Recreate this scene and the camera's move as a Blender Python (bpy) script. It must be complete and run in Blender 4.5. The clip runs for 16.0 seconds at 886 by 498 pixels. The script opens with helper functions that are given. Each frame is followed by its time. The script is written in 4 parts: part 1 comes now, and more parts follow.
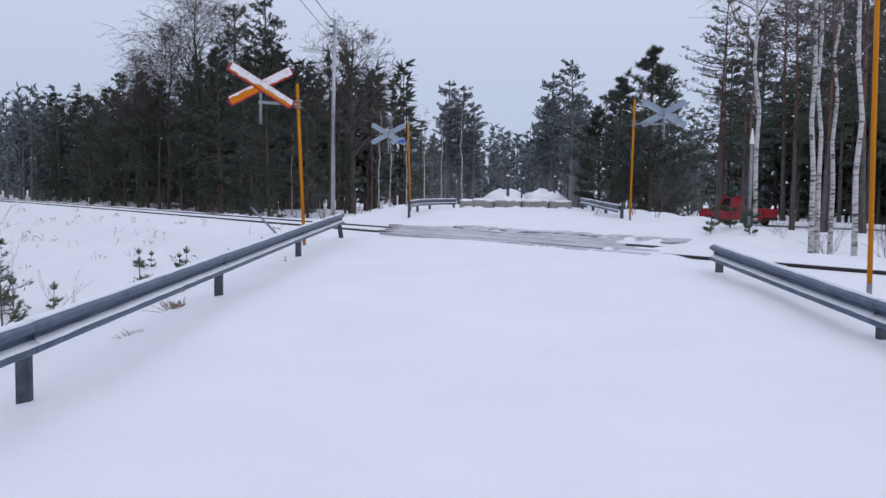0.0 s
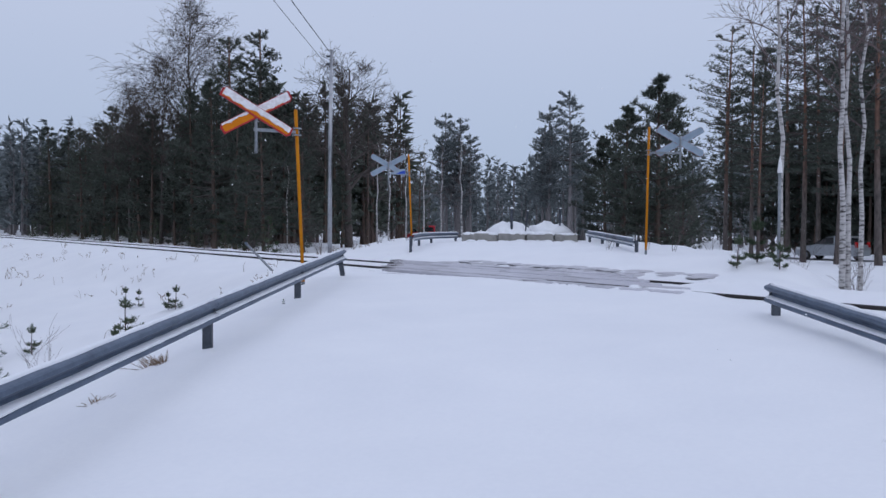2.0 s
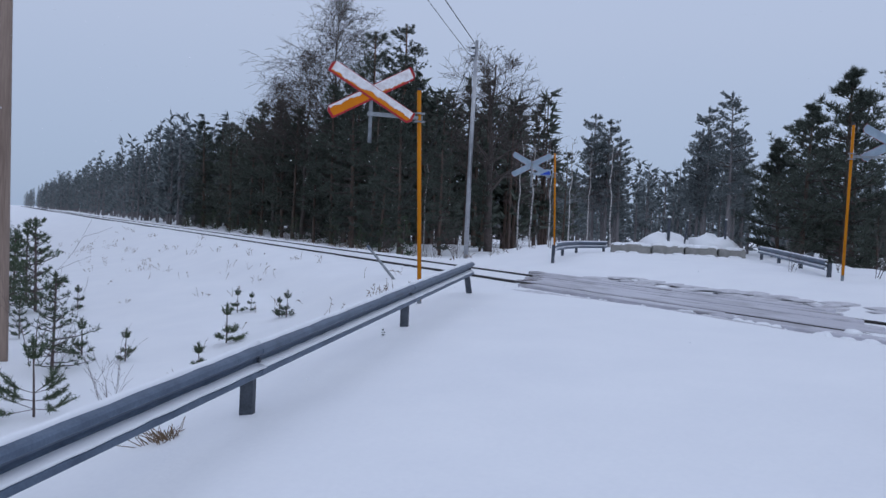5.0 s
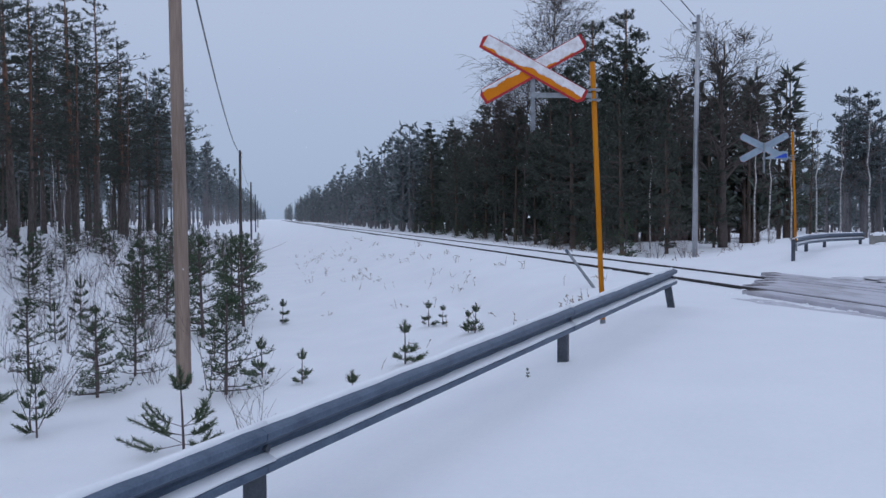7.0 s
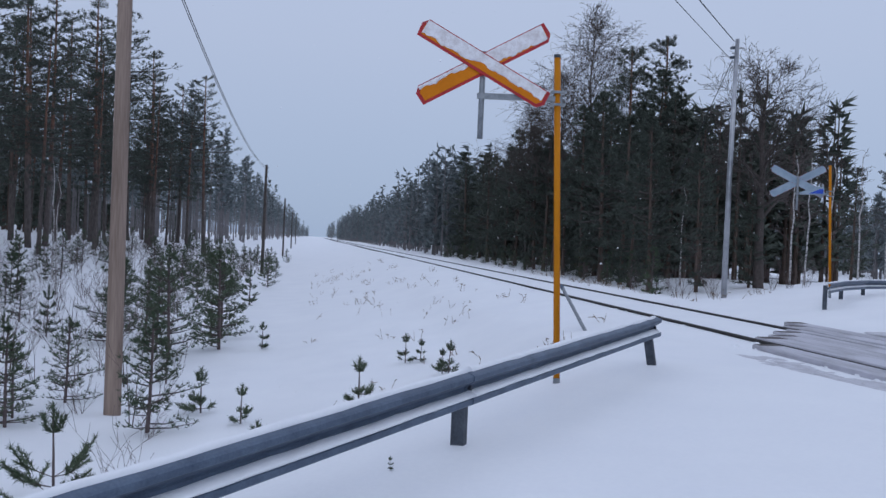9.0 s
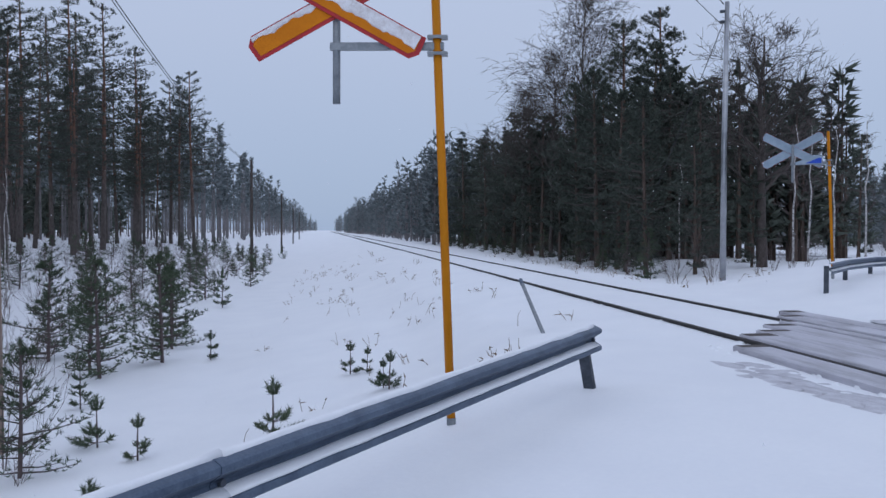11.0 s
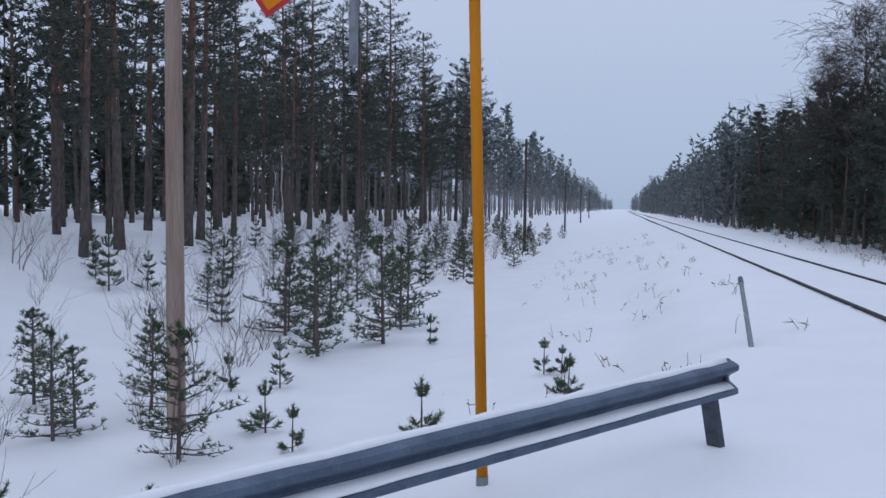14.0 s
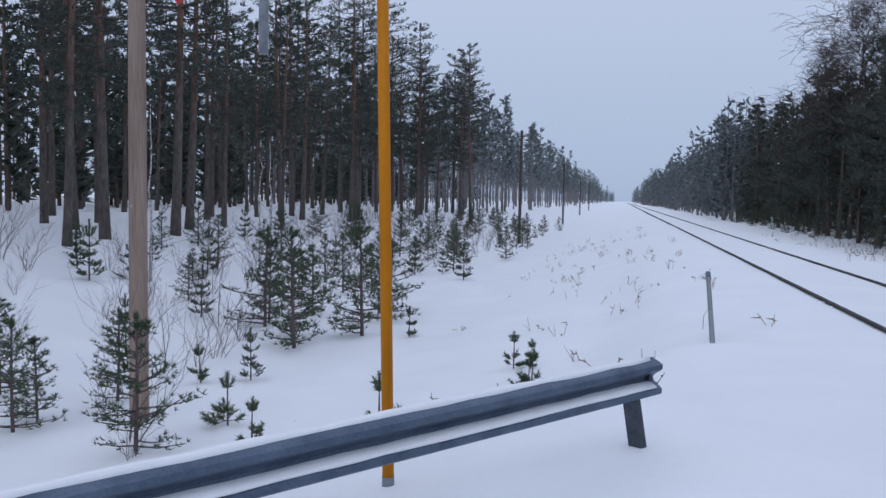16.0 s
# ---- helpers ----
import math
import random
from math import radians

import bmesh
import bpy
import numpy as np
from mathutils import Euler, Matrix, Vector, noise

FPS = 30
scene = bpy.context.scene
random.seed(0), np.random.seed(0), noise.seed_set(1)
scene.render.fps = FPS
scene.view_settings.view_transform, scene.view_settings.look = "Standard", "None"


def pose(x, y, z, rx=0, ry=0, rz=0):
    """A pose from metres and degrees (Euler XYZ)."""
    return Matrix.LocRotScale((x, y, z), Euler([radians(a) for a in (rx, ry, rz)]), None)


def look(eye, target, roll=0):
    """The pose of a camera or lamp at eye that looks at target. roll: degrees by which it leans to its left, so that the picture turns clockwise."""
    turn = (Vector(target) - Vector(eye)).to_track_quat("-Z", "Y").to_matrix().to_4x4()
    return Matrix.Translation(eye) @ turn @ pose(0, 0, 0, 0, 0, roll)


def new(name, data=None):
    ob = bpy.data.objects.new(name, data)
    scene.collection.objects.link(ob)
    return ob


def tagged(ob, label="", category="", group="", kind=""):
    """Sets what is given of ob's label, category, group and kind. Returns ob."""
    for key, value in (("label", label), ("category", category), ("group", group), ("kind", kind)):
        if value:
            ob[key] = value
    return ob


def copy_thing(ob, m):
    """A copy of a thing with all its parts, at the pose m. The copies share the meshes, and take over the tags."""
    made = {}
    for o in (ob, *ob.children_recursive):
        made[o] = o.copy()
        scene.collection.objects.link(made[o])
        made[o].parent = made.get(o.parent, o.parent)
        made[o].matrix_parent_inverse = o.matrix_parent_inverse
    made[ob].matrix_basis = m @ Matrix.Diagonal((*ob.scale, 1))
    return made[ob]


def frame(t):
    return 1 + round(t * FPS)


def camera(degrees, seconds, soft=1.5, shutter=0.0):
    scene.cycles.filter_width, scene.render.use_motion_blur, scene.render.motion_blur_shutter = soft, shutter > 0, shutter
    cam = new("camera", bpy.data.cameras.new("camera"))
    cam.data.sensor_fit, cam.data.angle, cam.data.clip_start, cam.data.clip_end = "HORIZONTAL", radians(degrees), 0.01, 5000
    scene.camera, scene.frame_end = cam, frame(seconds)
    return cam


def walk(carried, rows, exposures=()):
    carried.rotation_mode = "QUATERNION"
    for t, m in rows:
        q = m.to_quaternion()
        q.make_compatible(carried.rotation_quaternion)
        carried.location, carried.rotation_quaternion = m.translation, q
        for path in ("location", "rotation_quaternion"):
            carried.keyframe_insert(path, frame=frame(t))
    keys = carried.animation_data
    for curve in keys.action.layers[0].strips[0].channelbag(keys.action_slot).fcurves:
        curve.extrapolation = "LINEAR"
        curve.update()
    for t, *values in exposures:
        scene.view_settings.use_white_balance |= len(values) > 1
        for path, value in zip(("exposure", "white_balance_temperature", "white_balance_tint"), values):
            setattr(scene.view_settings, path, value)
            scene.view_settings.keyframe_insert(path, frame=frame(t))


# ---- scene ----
cam = camera(55.3, 16.0)
PATH = [
    (0, (0.576, -0.598, 1.17), (0.571, 1.398, 1.038), 0.7),
    (0.5, (0.525, -0.329, 1.161), (0.444, 1.669, 1.111), 1.6),
    (1, (0.422, -0.004, 1.182), (0.363, 1.995, 1.175), 3.0),
    (1.5, (0.344, 0.387, 1.176), (0.272, 2.384, 1.098), 0.5),
    (2, (0.241, 0.833, 1.192), (0.249, 2.833, 1.137), 0.4),
    (2.5, (0.121, 1.311, 1.189), (0.127, 3.31, 1.232), 1.6),
    (3, (0.042, 1.804, 1.199), (-0.136, 3.793, 1.089), -1.6),
    (3.2, (0.052, 1.933, 1.192), (-0.15, 3.921, 1.119), -0.7),
    (5.3, (0.16, 4.466, 1.324), (-0.177, 6.437, 1.275), 2.8),
    (5.5, (0.234, 4.736, 1.309), (-0.166, 6.695, 1.33), 1.6),
    (6, (0.245, 5.306, 1.361), (-0.231, 7.249, 1.378), 2.3),
    (6.5, (0.298, 5.942, 1.379), (-0.394, 7.818, 1.341), 1.0),
    (7, (0.391, 6.524, 1.398), (-0.462, 8.331, 1.326), -0.1),
    (7.5, (0.429, 7.149, 1.424), (-0.496, 8.921, 1.362), 1.8),
    (8, (0.504, 7.782, 1.407), (-0.484, 9.521, 1.369), -1.2),
    (8.5, (0.592, 8.352, 1.451), (-0.38, 10.1, 1.448), -1.3),
    (9, (0.638, 9.001, 1.446), (-0.304, 10.765, 1.429), 2.6),
    (9.2, (0.645, 9.274, 1.429), (-0.334, 11.016, 1.37), 2.1),
    (11.3, (0.704, 11.838, 1.576), (-0.255, 13.592, 1.531), 0.1),
    (11.5, (0.693, 12.014, 1.585), (-0.213, 13.795, 1.524), 2.6),
    (12, (0.717, 12.499, 1.577), (-0.247, 14.248, 1.466), 1.8),
    (12.5, (0.773, 12.904, 1.62), (-0.3, 14.589, 1.528), -0.7),
    (13, (0.888, 13.275, 1.633), (-0.351, 14.844, 1.598), 0.0),
    (13.5, (1.018, 13.617, 1.668), (-0.36, 15.065, 1.595), 0.8),
    (14, (1.122, 13.932, 1.674), (-0.376, 15.253, 1.573), 0.8),
    (14.5, (1.28, 14.137, 1.698), (-0.201, 15.48, 1.685), 0.3),
    (15, (1.336, 14.33, 1.707), (-0.15, 15.668, 1.671), 4.1),
    (15.5, (1.386, 14.407, 1.711), (-0.182, 15.646, 1.623), 1.8),
    (16, (1.385, 14.433, 1.699), (-0.114, 15.751, 1.577), 1.2),
]
walk(cam, [(t, look(eye, target, roll)) for t, eye, target, roll in PATH], exposures=[(0, 0.1, 6500, 10), (1.5, -0.03, 6250, 9), (3.0, -0.13, 6150, 8), (5.5, -0.2, 6000, 7), (9.0, -0.18, 6000, 7), (12.5, -0.1, 6050, 7), (16, -0.05, 6100, 7)])

# ---- world and light ----
world = bpy.data.worlds.new("overcast_sky")
scene.world = world
world.use_nodes = True
wn, wl = world.node_tree.nodes, world.node_tree.links
wn.clear()
w_out, w_bg = wn.new("ShaderNodeOutputWorld"), wn.new("ShaderNodeBackground")
w_sky = wn.new("ShaderNodeTexSky")
w_sky.sky_type, w_sky.sun_disc = "NISHITA", False
w_sky.sun_elevation, w_sky.sun_rotation = radians(35), radians(200)
w_mul = wn.new("ShaderNodeVectorMath")
w_mul.operation = "SCALE"
w_mul.inputs["Scale"].default_value = 0.1
w_tex, w_sep, w_ramp = wn.new("ShaderNodeTexCoord"), wn.new("ShaderNodeSeparateXYZ"), wn.new("ShaderNodeValToRGB")
w_ramp.color_ramp.elements[0].position, w_ramp.color_ramp.elements[0].color = 0.0, (0.42, 0.50, 0.67, 1)
w_ramp.color_ramp.elements[1].position, w_ramp.color_ramp.elements[1].color = 1.0, (0.80, 0.845, 1.06, 1)
e = w_ramp.color_ramp.elements.new(0.22)
e.color = (0.555, 0.605, 0.765, 1)
w_mix = wn.new("ShaderNodeMixRGB")
w_mix.inputs["Fac"].default_value = 0.06
wl.new(w_tex.outputs["Generated"], w_sep.inputs[0])
wl.new(w_sep.outputs["Z"], w_ramp.inputs["Fac"])
wl.new(w_sky.outputs["Color"], w_mul.inputs[0])
wl.new(w_ramp.outputs["Color"], w_mix.inputs["Color1"])
wl.new(w_mul.outputs["Vector"], w_mix.inputs["Color2"])
wl.new(w_mix.outputs["Color"], w_bg.inputs["Color"])
w_bg.inputs["Strength"].default_value = 1.0
wl.new(w_bg.outputs["Background"], w_out.inputs["Surface"])

sun_data = bpy.data.lights.new("sun", "SUN")
sun_data.energy, sun_data.angle, sun_data.color = 0.3, radians(40), (1.0, 0.97, 0.93)
sun = new("sun", sun_data)
sun.matrix_basis = look((20, -30, 40), (0, 10, 0))


# ---- materials ----
def shader(name, rough=0.7, metal=0.0):
    m = bpy.data.materials.new(name)
    m.use_nodes = True
    b = m.node_tree.nodes["Principled BSDF"]
    b.inputs["Roughness"].default_value, b.inputs["Metallic"].default_value = rough, metal
    return m, m.node_tree.nodes, m.node_tree.links, b


def noise_node(nodes, links, scale, detail=4.0, rough=0.55, coord="Object", stretch=None):
    tex, co = nodes.new("ShaderNodeTexNoise"), nodes.new("ShaderNodeTexCoord")
    tex.inputs["Scale"].default_value, tex.inputs["Detail"].default_value, tex.inputs["Roughness"].default_value = scale, detail, rough
    if stretch:
        mp = nodes.new("ShaderNodeMapping")
        mp.inputs["Scale"].default_value = stretch
        links.new(co.outputs[coord], mp.inputs["Vector"])
        links.new(mp.outputs["Vector"], tex.inputs["Vector"])
    else:
        links.new(co.outputs[coord], tex.inputs["Vector"])
    return tex


def ramp_node(nodes, links, source, stops):
    r = nodes.new("ShaderNodeValToRGB")
    r.color_ramp.elements[0].position, r.color_ramp.elements[0].color = stops[0][0], (*stops[0][1], 1)
    r.color_ramp.elements[1].position, r.color_ramp.elements[1].color = stops[-1][0], (*stops[-1][1], 1)
    for p, c in stops[1:-1]:
        r.color_ramp.elements.new(p).color = (*c, 1)
    links.new(source, r.inputs["Fac"])
    return r


def mottled(name, dark, light, scale=6.0, rough=0.7, metal=0.0, bump=0.2, fine=60.0, stretch=None, spread=(0.3, 0.7), depth=0.01):
    """Two-scale mottled surface with fine relief."""
    m, nodes, links, b = shader(name, rough, metal)
    big = noise_node(nodes, links, scale, stretch=stretch)
    small = noise_node(nodes, links, fine, 3.0, stretch=stretch)
    mix = nodes.new("ShaderNodeMath")
    mix.operation = "MULTIPLY_ADD"
    mix.inputs[1].default_value = 0.35
    links.new(small.outputs["Fac"], mix.inputs[0])
    sc = nodes.new("ShaderNodeMath")
    sc.operation = "MULTIPLY"
    sc.inputs[1].default_value = 0.65
    links.new(big.outputs["Fac"], sc.inputs[0])
    links.new(sc.outputs[0], mix.inputs[2])
    r = ramp_node(nodes, links, mix.outputs[0], [(spread[0], dark), (spread[1], light)])
    links.new(r.outputs["Color"], b.inputs["Base Color"])
    bp = nodes.new("ShaderNodeBump")
    bp.inputs["Strength"].default_value, bp.inputs["Distance"].default_value = bump, depth
    links.new(mix.outputs[0], bp.inputs["Height"])
    links.new(bp.outputs["Normal"], b.inputs["Normal"])
    return m


SNOW = mottled("snow", (0.80, 0.815, 0.845), (0.87, 0.88, 0.895), 0.7, 0.62, 0, 0.35, 22.0, depth=0.02)
WET_SNOW = mottled("wet_stuck_snow", (0.50, 0.44, 0.43), (0.82, 0.81, 0.83), 14.0, 0.55, 0, 0.5, 90.0, None, (0.25, 0.6), 0.006)
SLUSH = mottled("grey_slush", (0.34, 0.32, 0.35), (0.66, 0.66, 0.70), 5.0, 0.5, 0, 0.5, 60.0, None, (0.3, 0.65), 0.01)
SNOW_SOFT = mottled("snow_crust", (0.80, 0.82, 0.85), (0.87, 0.88, 0.90), 9.0, 0.6, 0, 0.5, 80.0, depth=0.01)
STEEL = mottled("galvanised_steel", (0.04, 0.06, 0.10), (0.145, 0.19, 0.26), 5.0, 0.45, 0.5, 0.12, 70.0, (1, 1, 1), (0.25, 0.75), 0.004)
POST = mottled("dull_steel", (0.032, 0.038, 0.05), (0.11, 0.125, 0.15), 8.0, 0.55, 0.5, 0.2, 60.0, depth=0.004)
POLE_GREY = mottled("grey_pole_metal", (0.26, 0.27, 0.29), (0.46, 0.47, 0.49), 3.0, 0.3, 0.85, 0.1, 40.0)
BRACKET = mottled("bracket_grey", (0.16, 0.18, 0.20), (0.33, 0.35, 0.37), 10.0, 0.5, 0.5, 0.1, 60.0)
YELLOW = mottled("yellow_paint", (0.44, 0.155, 0.002), (0.58, 0.215, 0.004), 3.0, 0.6, 0, 0.1, 50.0, (1, 1, 0.3))
ORANGE = mottled("sign_yellow", (0.52, 0.15, 0.002), (0.66, 0.21, 0.004), 4.0, 0.6, 0, 0.05, 60.0)
for paint in (YELLOW, ORANGE):
    paint.node_tree.nodes["Principled BSDF"].inputs["Specular IOR Level"].default_value = 0.2
RED = mottled("sign_red", (0.30, 0.006, 0.012), (0.46, 0.012, 0.02), 4.0, 0.4, 0, 0.05, 60.0)
PLATE_BACK = mottled("bare_aluminium", (0.20, 0.27, 0.34), (0.36, 0.43, 0.50), 4.0, 0.45, 0.35, 0.05, 40.0)
BLUE = mottled("sign_blue", (0.01, 0.05, 0.40), (0.02, 0.08, 0.55), 4.0, 0.4)
WHITE = mottled("white_paint", (0.70, 0.71, 0.72), (0.82, 0.82, 0.82), 4.0, 0.5)
RAIL = mottled("rusty_rail", (0.012, 0.011, 0.012), (0.04, 0.034, 0.033), 6.0, 0.65, 0.2, 0.3, 40.0)
CONCRETE = mottled("weathered_concrete", (0.17, 0.17, 0.16), (0.34, 0.33, 0.31), 3.0, 0.85, 0, 0.5, 40.0)
ASPHALT = mottled("wet_winter_road", (0.06, 0.065, 0.075), (0.42, 0.44, 0.48), 0.35, 0.5, 0, 0.2, 9.0, (1, 1, 1), (0.45, 0.72))
POLE_WOOD = mottled("weathered_pole_wood", (0.165, 0.118, 0.092), (0.36, 0.275, 0.225), 5.0, 0.8, 0, 0.6, 40.0, (1, 1, 0.06), (0.3, 0.7))
PINE_BARK = mottled("pine_bark", (0.045, 0.035, 0.03), (0.15, 0.105, 0.08), 5.0, 0.9, 0, 0.8, 20.0, (1, 1, 0.3), depth=0.03)
# bark of far trees: distance haze is mixed into this paler colour
HAZE_BARK = mottled("haze_pale_bark", (0.1, 0.095, 0.1), (0.24, 0.225, 0.225), 5.0, 0.9, 0, 0.5, 20.0, (1, 1, 0.3), depth=0.02)
DARK_BARK = mottled("dark_bark", (0.035, 0.03, 0.028), (0.11, 0.09, 0.08), 6.0, 0.9, 0, 0.6, 30.0, depth=0.01)
TWIG = mottled("twig_bark", (0.06, 0.045, 0.045), (0.16, 0.12, 0.115), 6.0, 0.85)
DRY = mottled("dry_stalks", (0.10, 0.065, 0.04), (0.26, 0.18, 0.11), 6.0, 0.9)
RUBBER = mottled("rubber", (0.012, 0.012, 0.012), (0.03, 0.03, 0.03), 8.0, 0.8)
CAR_RED = mottled("red_car_paint", (0.40, 0.008, 0.02), (0.50, 0.012, 0.03), 2.0, 0.3)
CAR_SILVER = mottled("silver_car_paint", (0.40, 0.43, 0.46), (0.50, 0.53, 0.56), 2.0, 0.3, 0.5)
GLASS = mottled("dark_car_glass", (0.012, 0.014, 0.016), (0.02, 0.022, 0.026), 2.0, 0.08)
TAIL = mottled("red_lens", (0.45, 0.01, 0.01), (0.6, 0.02, 0.02), 4.0, 0.2)
CABLE = mottled("black_cable", (0.015, 0.015, 0.017), (0.035, 0.035, 0.04), 8.0, 0.6)


def needle_material(name, dark, mid, light):
    m, nodes, links, b = shader(name, 0.6)
    geo, info = nodes.new("ShaderNodeNewGeometry"), nodes.new("ShaderNodeObjectInfo")
    add = nodes.new("ShaderNodeMath")
    add.operation = "MULTIPLY_ADD"
    add.inputs[1].default_value = 0.35
    links.new(info.outputs["Random"], add.inputs[0])
    half = nodes.new("ShaderNodeMath")
    half.operation = "MULTIPLY"
    half.inputs[1].default_value = 0.65
    links.new(geo.outputs["Random Per Island"], half.inputs[0])
    links.new(half.outputs[0], add.inputs[2])
    r = ramp_node(nodes, links, add.outputs[0], [(0.0, dark), (0.6, mid), (1.0, light)])
    links.new(r.outputs["Color"], b.inputs["Base Color"])
    b.inputs["Specular IOR Level"].default_value = 0.25
    return m


NEEDLES = needle_material("pine_needles", (0.04, 0.049, 0.04), (0.072, 0.087, 0.07), (0.142, 0.162, 0.134))
NEEDLES_YOUNG = needle_material("young_pine_needles", (0.032, 0.052, 0.03), (0.07, 0.1, 0.056), (0.165, 0.2, 0.13))
# far needles, lightened and greyed: the colour itself imitates haze
NEEDLES_HAZE = needle_material("haze_pale_needles", (0.095, 0.115, 0.118), (0.155, 0.18, 0.185), (0.28, 0.31, 0.315))


def trunk_material(name, low, high, z0, z1):
    """Scots pine: grey scaly bark below, orange flaking bark above."""
    m, nodes, links, b = shader(name, 0.9)
    co, sep = nodes.new("ShaderNodeTexCoord"), nodes.new("ShaderNodeSeparateXYZ")
    links.new(co.outputs["Object"], sep.inputs[0])
    mr = nodes.new("ShaderNodeMapRange")
    mr.inputs["From Min"].default_value, mr.inputs["From Max"].default_value = z0, z1
    links.new(sep.outputs["Z"], mr.inputs["Value"])
    n = noise_node(nodes, links, 7.0, 5.0, stretch=(1, 1, 0.35))
    a, c = ramp_node(nodes, links, n.outputs["Fac"], [(0.3, low[0]), (0.7, low[1])]), ramp_node(nodes, links, n.outputs["Fac"], [(0.3, high[0]), (0.7, high[1])])
    mix = nodes.new("ShaderNodeMixRGB")
    links.new(mr.outputs["Result"], mix.inputs["Fac"])
    links.new(a.outputs["Color"], mix.inputs["Color1"])
    links.new(c.outputs["Color"], mix.inputs["Color2"])
    links.new(mix.outputs["Color"], b.inputs["Base Color"])
    bp = nodes.new("ShaderNodeBump")
    bp.inputs["Strength"].default_value, bp.inputs["Distance"].default_value = 0.8, 0.03
    links.new(n.outputs["Fac"], bp.inputs["Height"])
    links.new(bp.outputs["Normal"], b.inputs["Normal"])
    return m


PINE_TRUNK = trunk_material("scots_pine_trunk", ((0.052, 0.045, 0.042), (0.145, 0.122, 0.11)), ((0.11, 0.058, 0.042), (0.24, 0.13, 0.09)), 4.0, 9.0)


def birch_material():
    m, nodes, links, b = shader("birch_bark", 0.7)
    n = noise_node(nodes, links, 3.2, 4.0, 0.6, stretch=(1.2, 1.2, 4.5))
    n2 = noise_node(nodes, links, 1.3, 3.0, stretch=(2, 2, 1))
    mul = nodes.new("ShaderNodeMath")
    mul.operation = "MULTIPLY_ADD"
    mul.inputs[1].default_value = 0.45
    links.new(n2.outputs["Fac"], mul.inputs[0])
    links.new(n.outputs["Fac"], mul.inputs[2])
    r = ramp_node(nodes, links, mul.outputs[0], [(0.58, (0.04, 0.035, 0.035)), (0.66, (0.30, 0.29, 0.28)), (0.76, (0.50, 0.48, 0.47))])
    links.new(r.outputs["Color"], b.inputs["Base Color"])
    return m


BIRCH = birch_material()


def deck_material():
    m, nodes, links, b = shader("icy_deck_planks", 0.45)
    grain = noise_node(nodes, links, 3.0, 6.0, 0.6, stretch=(9, 0.35, 9))
    ice = noise_node(nodes, links, 0.9, 5.0, 0.6, stretch=(1.6, 0.45, 1))
    w = ramp_node(nodes, links, grain.outputs["Fac"], [(0.3, (0.05, 0.045, 0.045)), (0.7, (0.19, 0.175, 0.17))])
    f = ramp_node(nodes, links, grain.outputs["Fac"], [(0.3, (0.44, 0.43, 0.48)), (0.7, (0.62, 0.61, 0.66))])
    k = ramp_node(nodes, links, ice.outputs["Fac"], [(0.32, (0.2, 0.2, 0.2)), (0.5, (0.97, 0.97, 0.97))])
    mix = nodes.new("ShaderNodeMixRGB")
    links.new(k.outputs["Color"], mix.inputs["Fac"])
    links.new(w.outputs["Color"], mix.inputs["Color1"])
    links.new(f.outputs["Color"], mix.inputs["Color2"])
    links.new(mix.outputs["Color"], b.inputs["Base Color"])
    bp = nodes.new("ShaderNodeBump")
    bp.inputs["Strength"].default_value, bp.inputs["Distance"].default_value = 0.4, 0.01
    links.new(grain.outputs["Fac"], bp.inputs["Height"])
    links.new(bp.outputs["Normal"], b.inputs["Normal"])
    return m


DECK = deck_material()


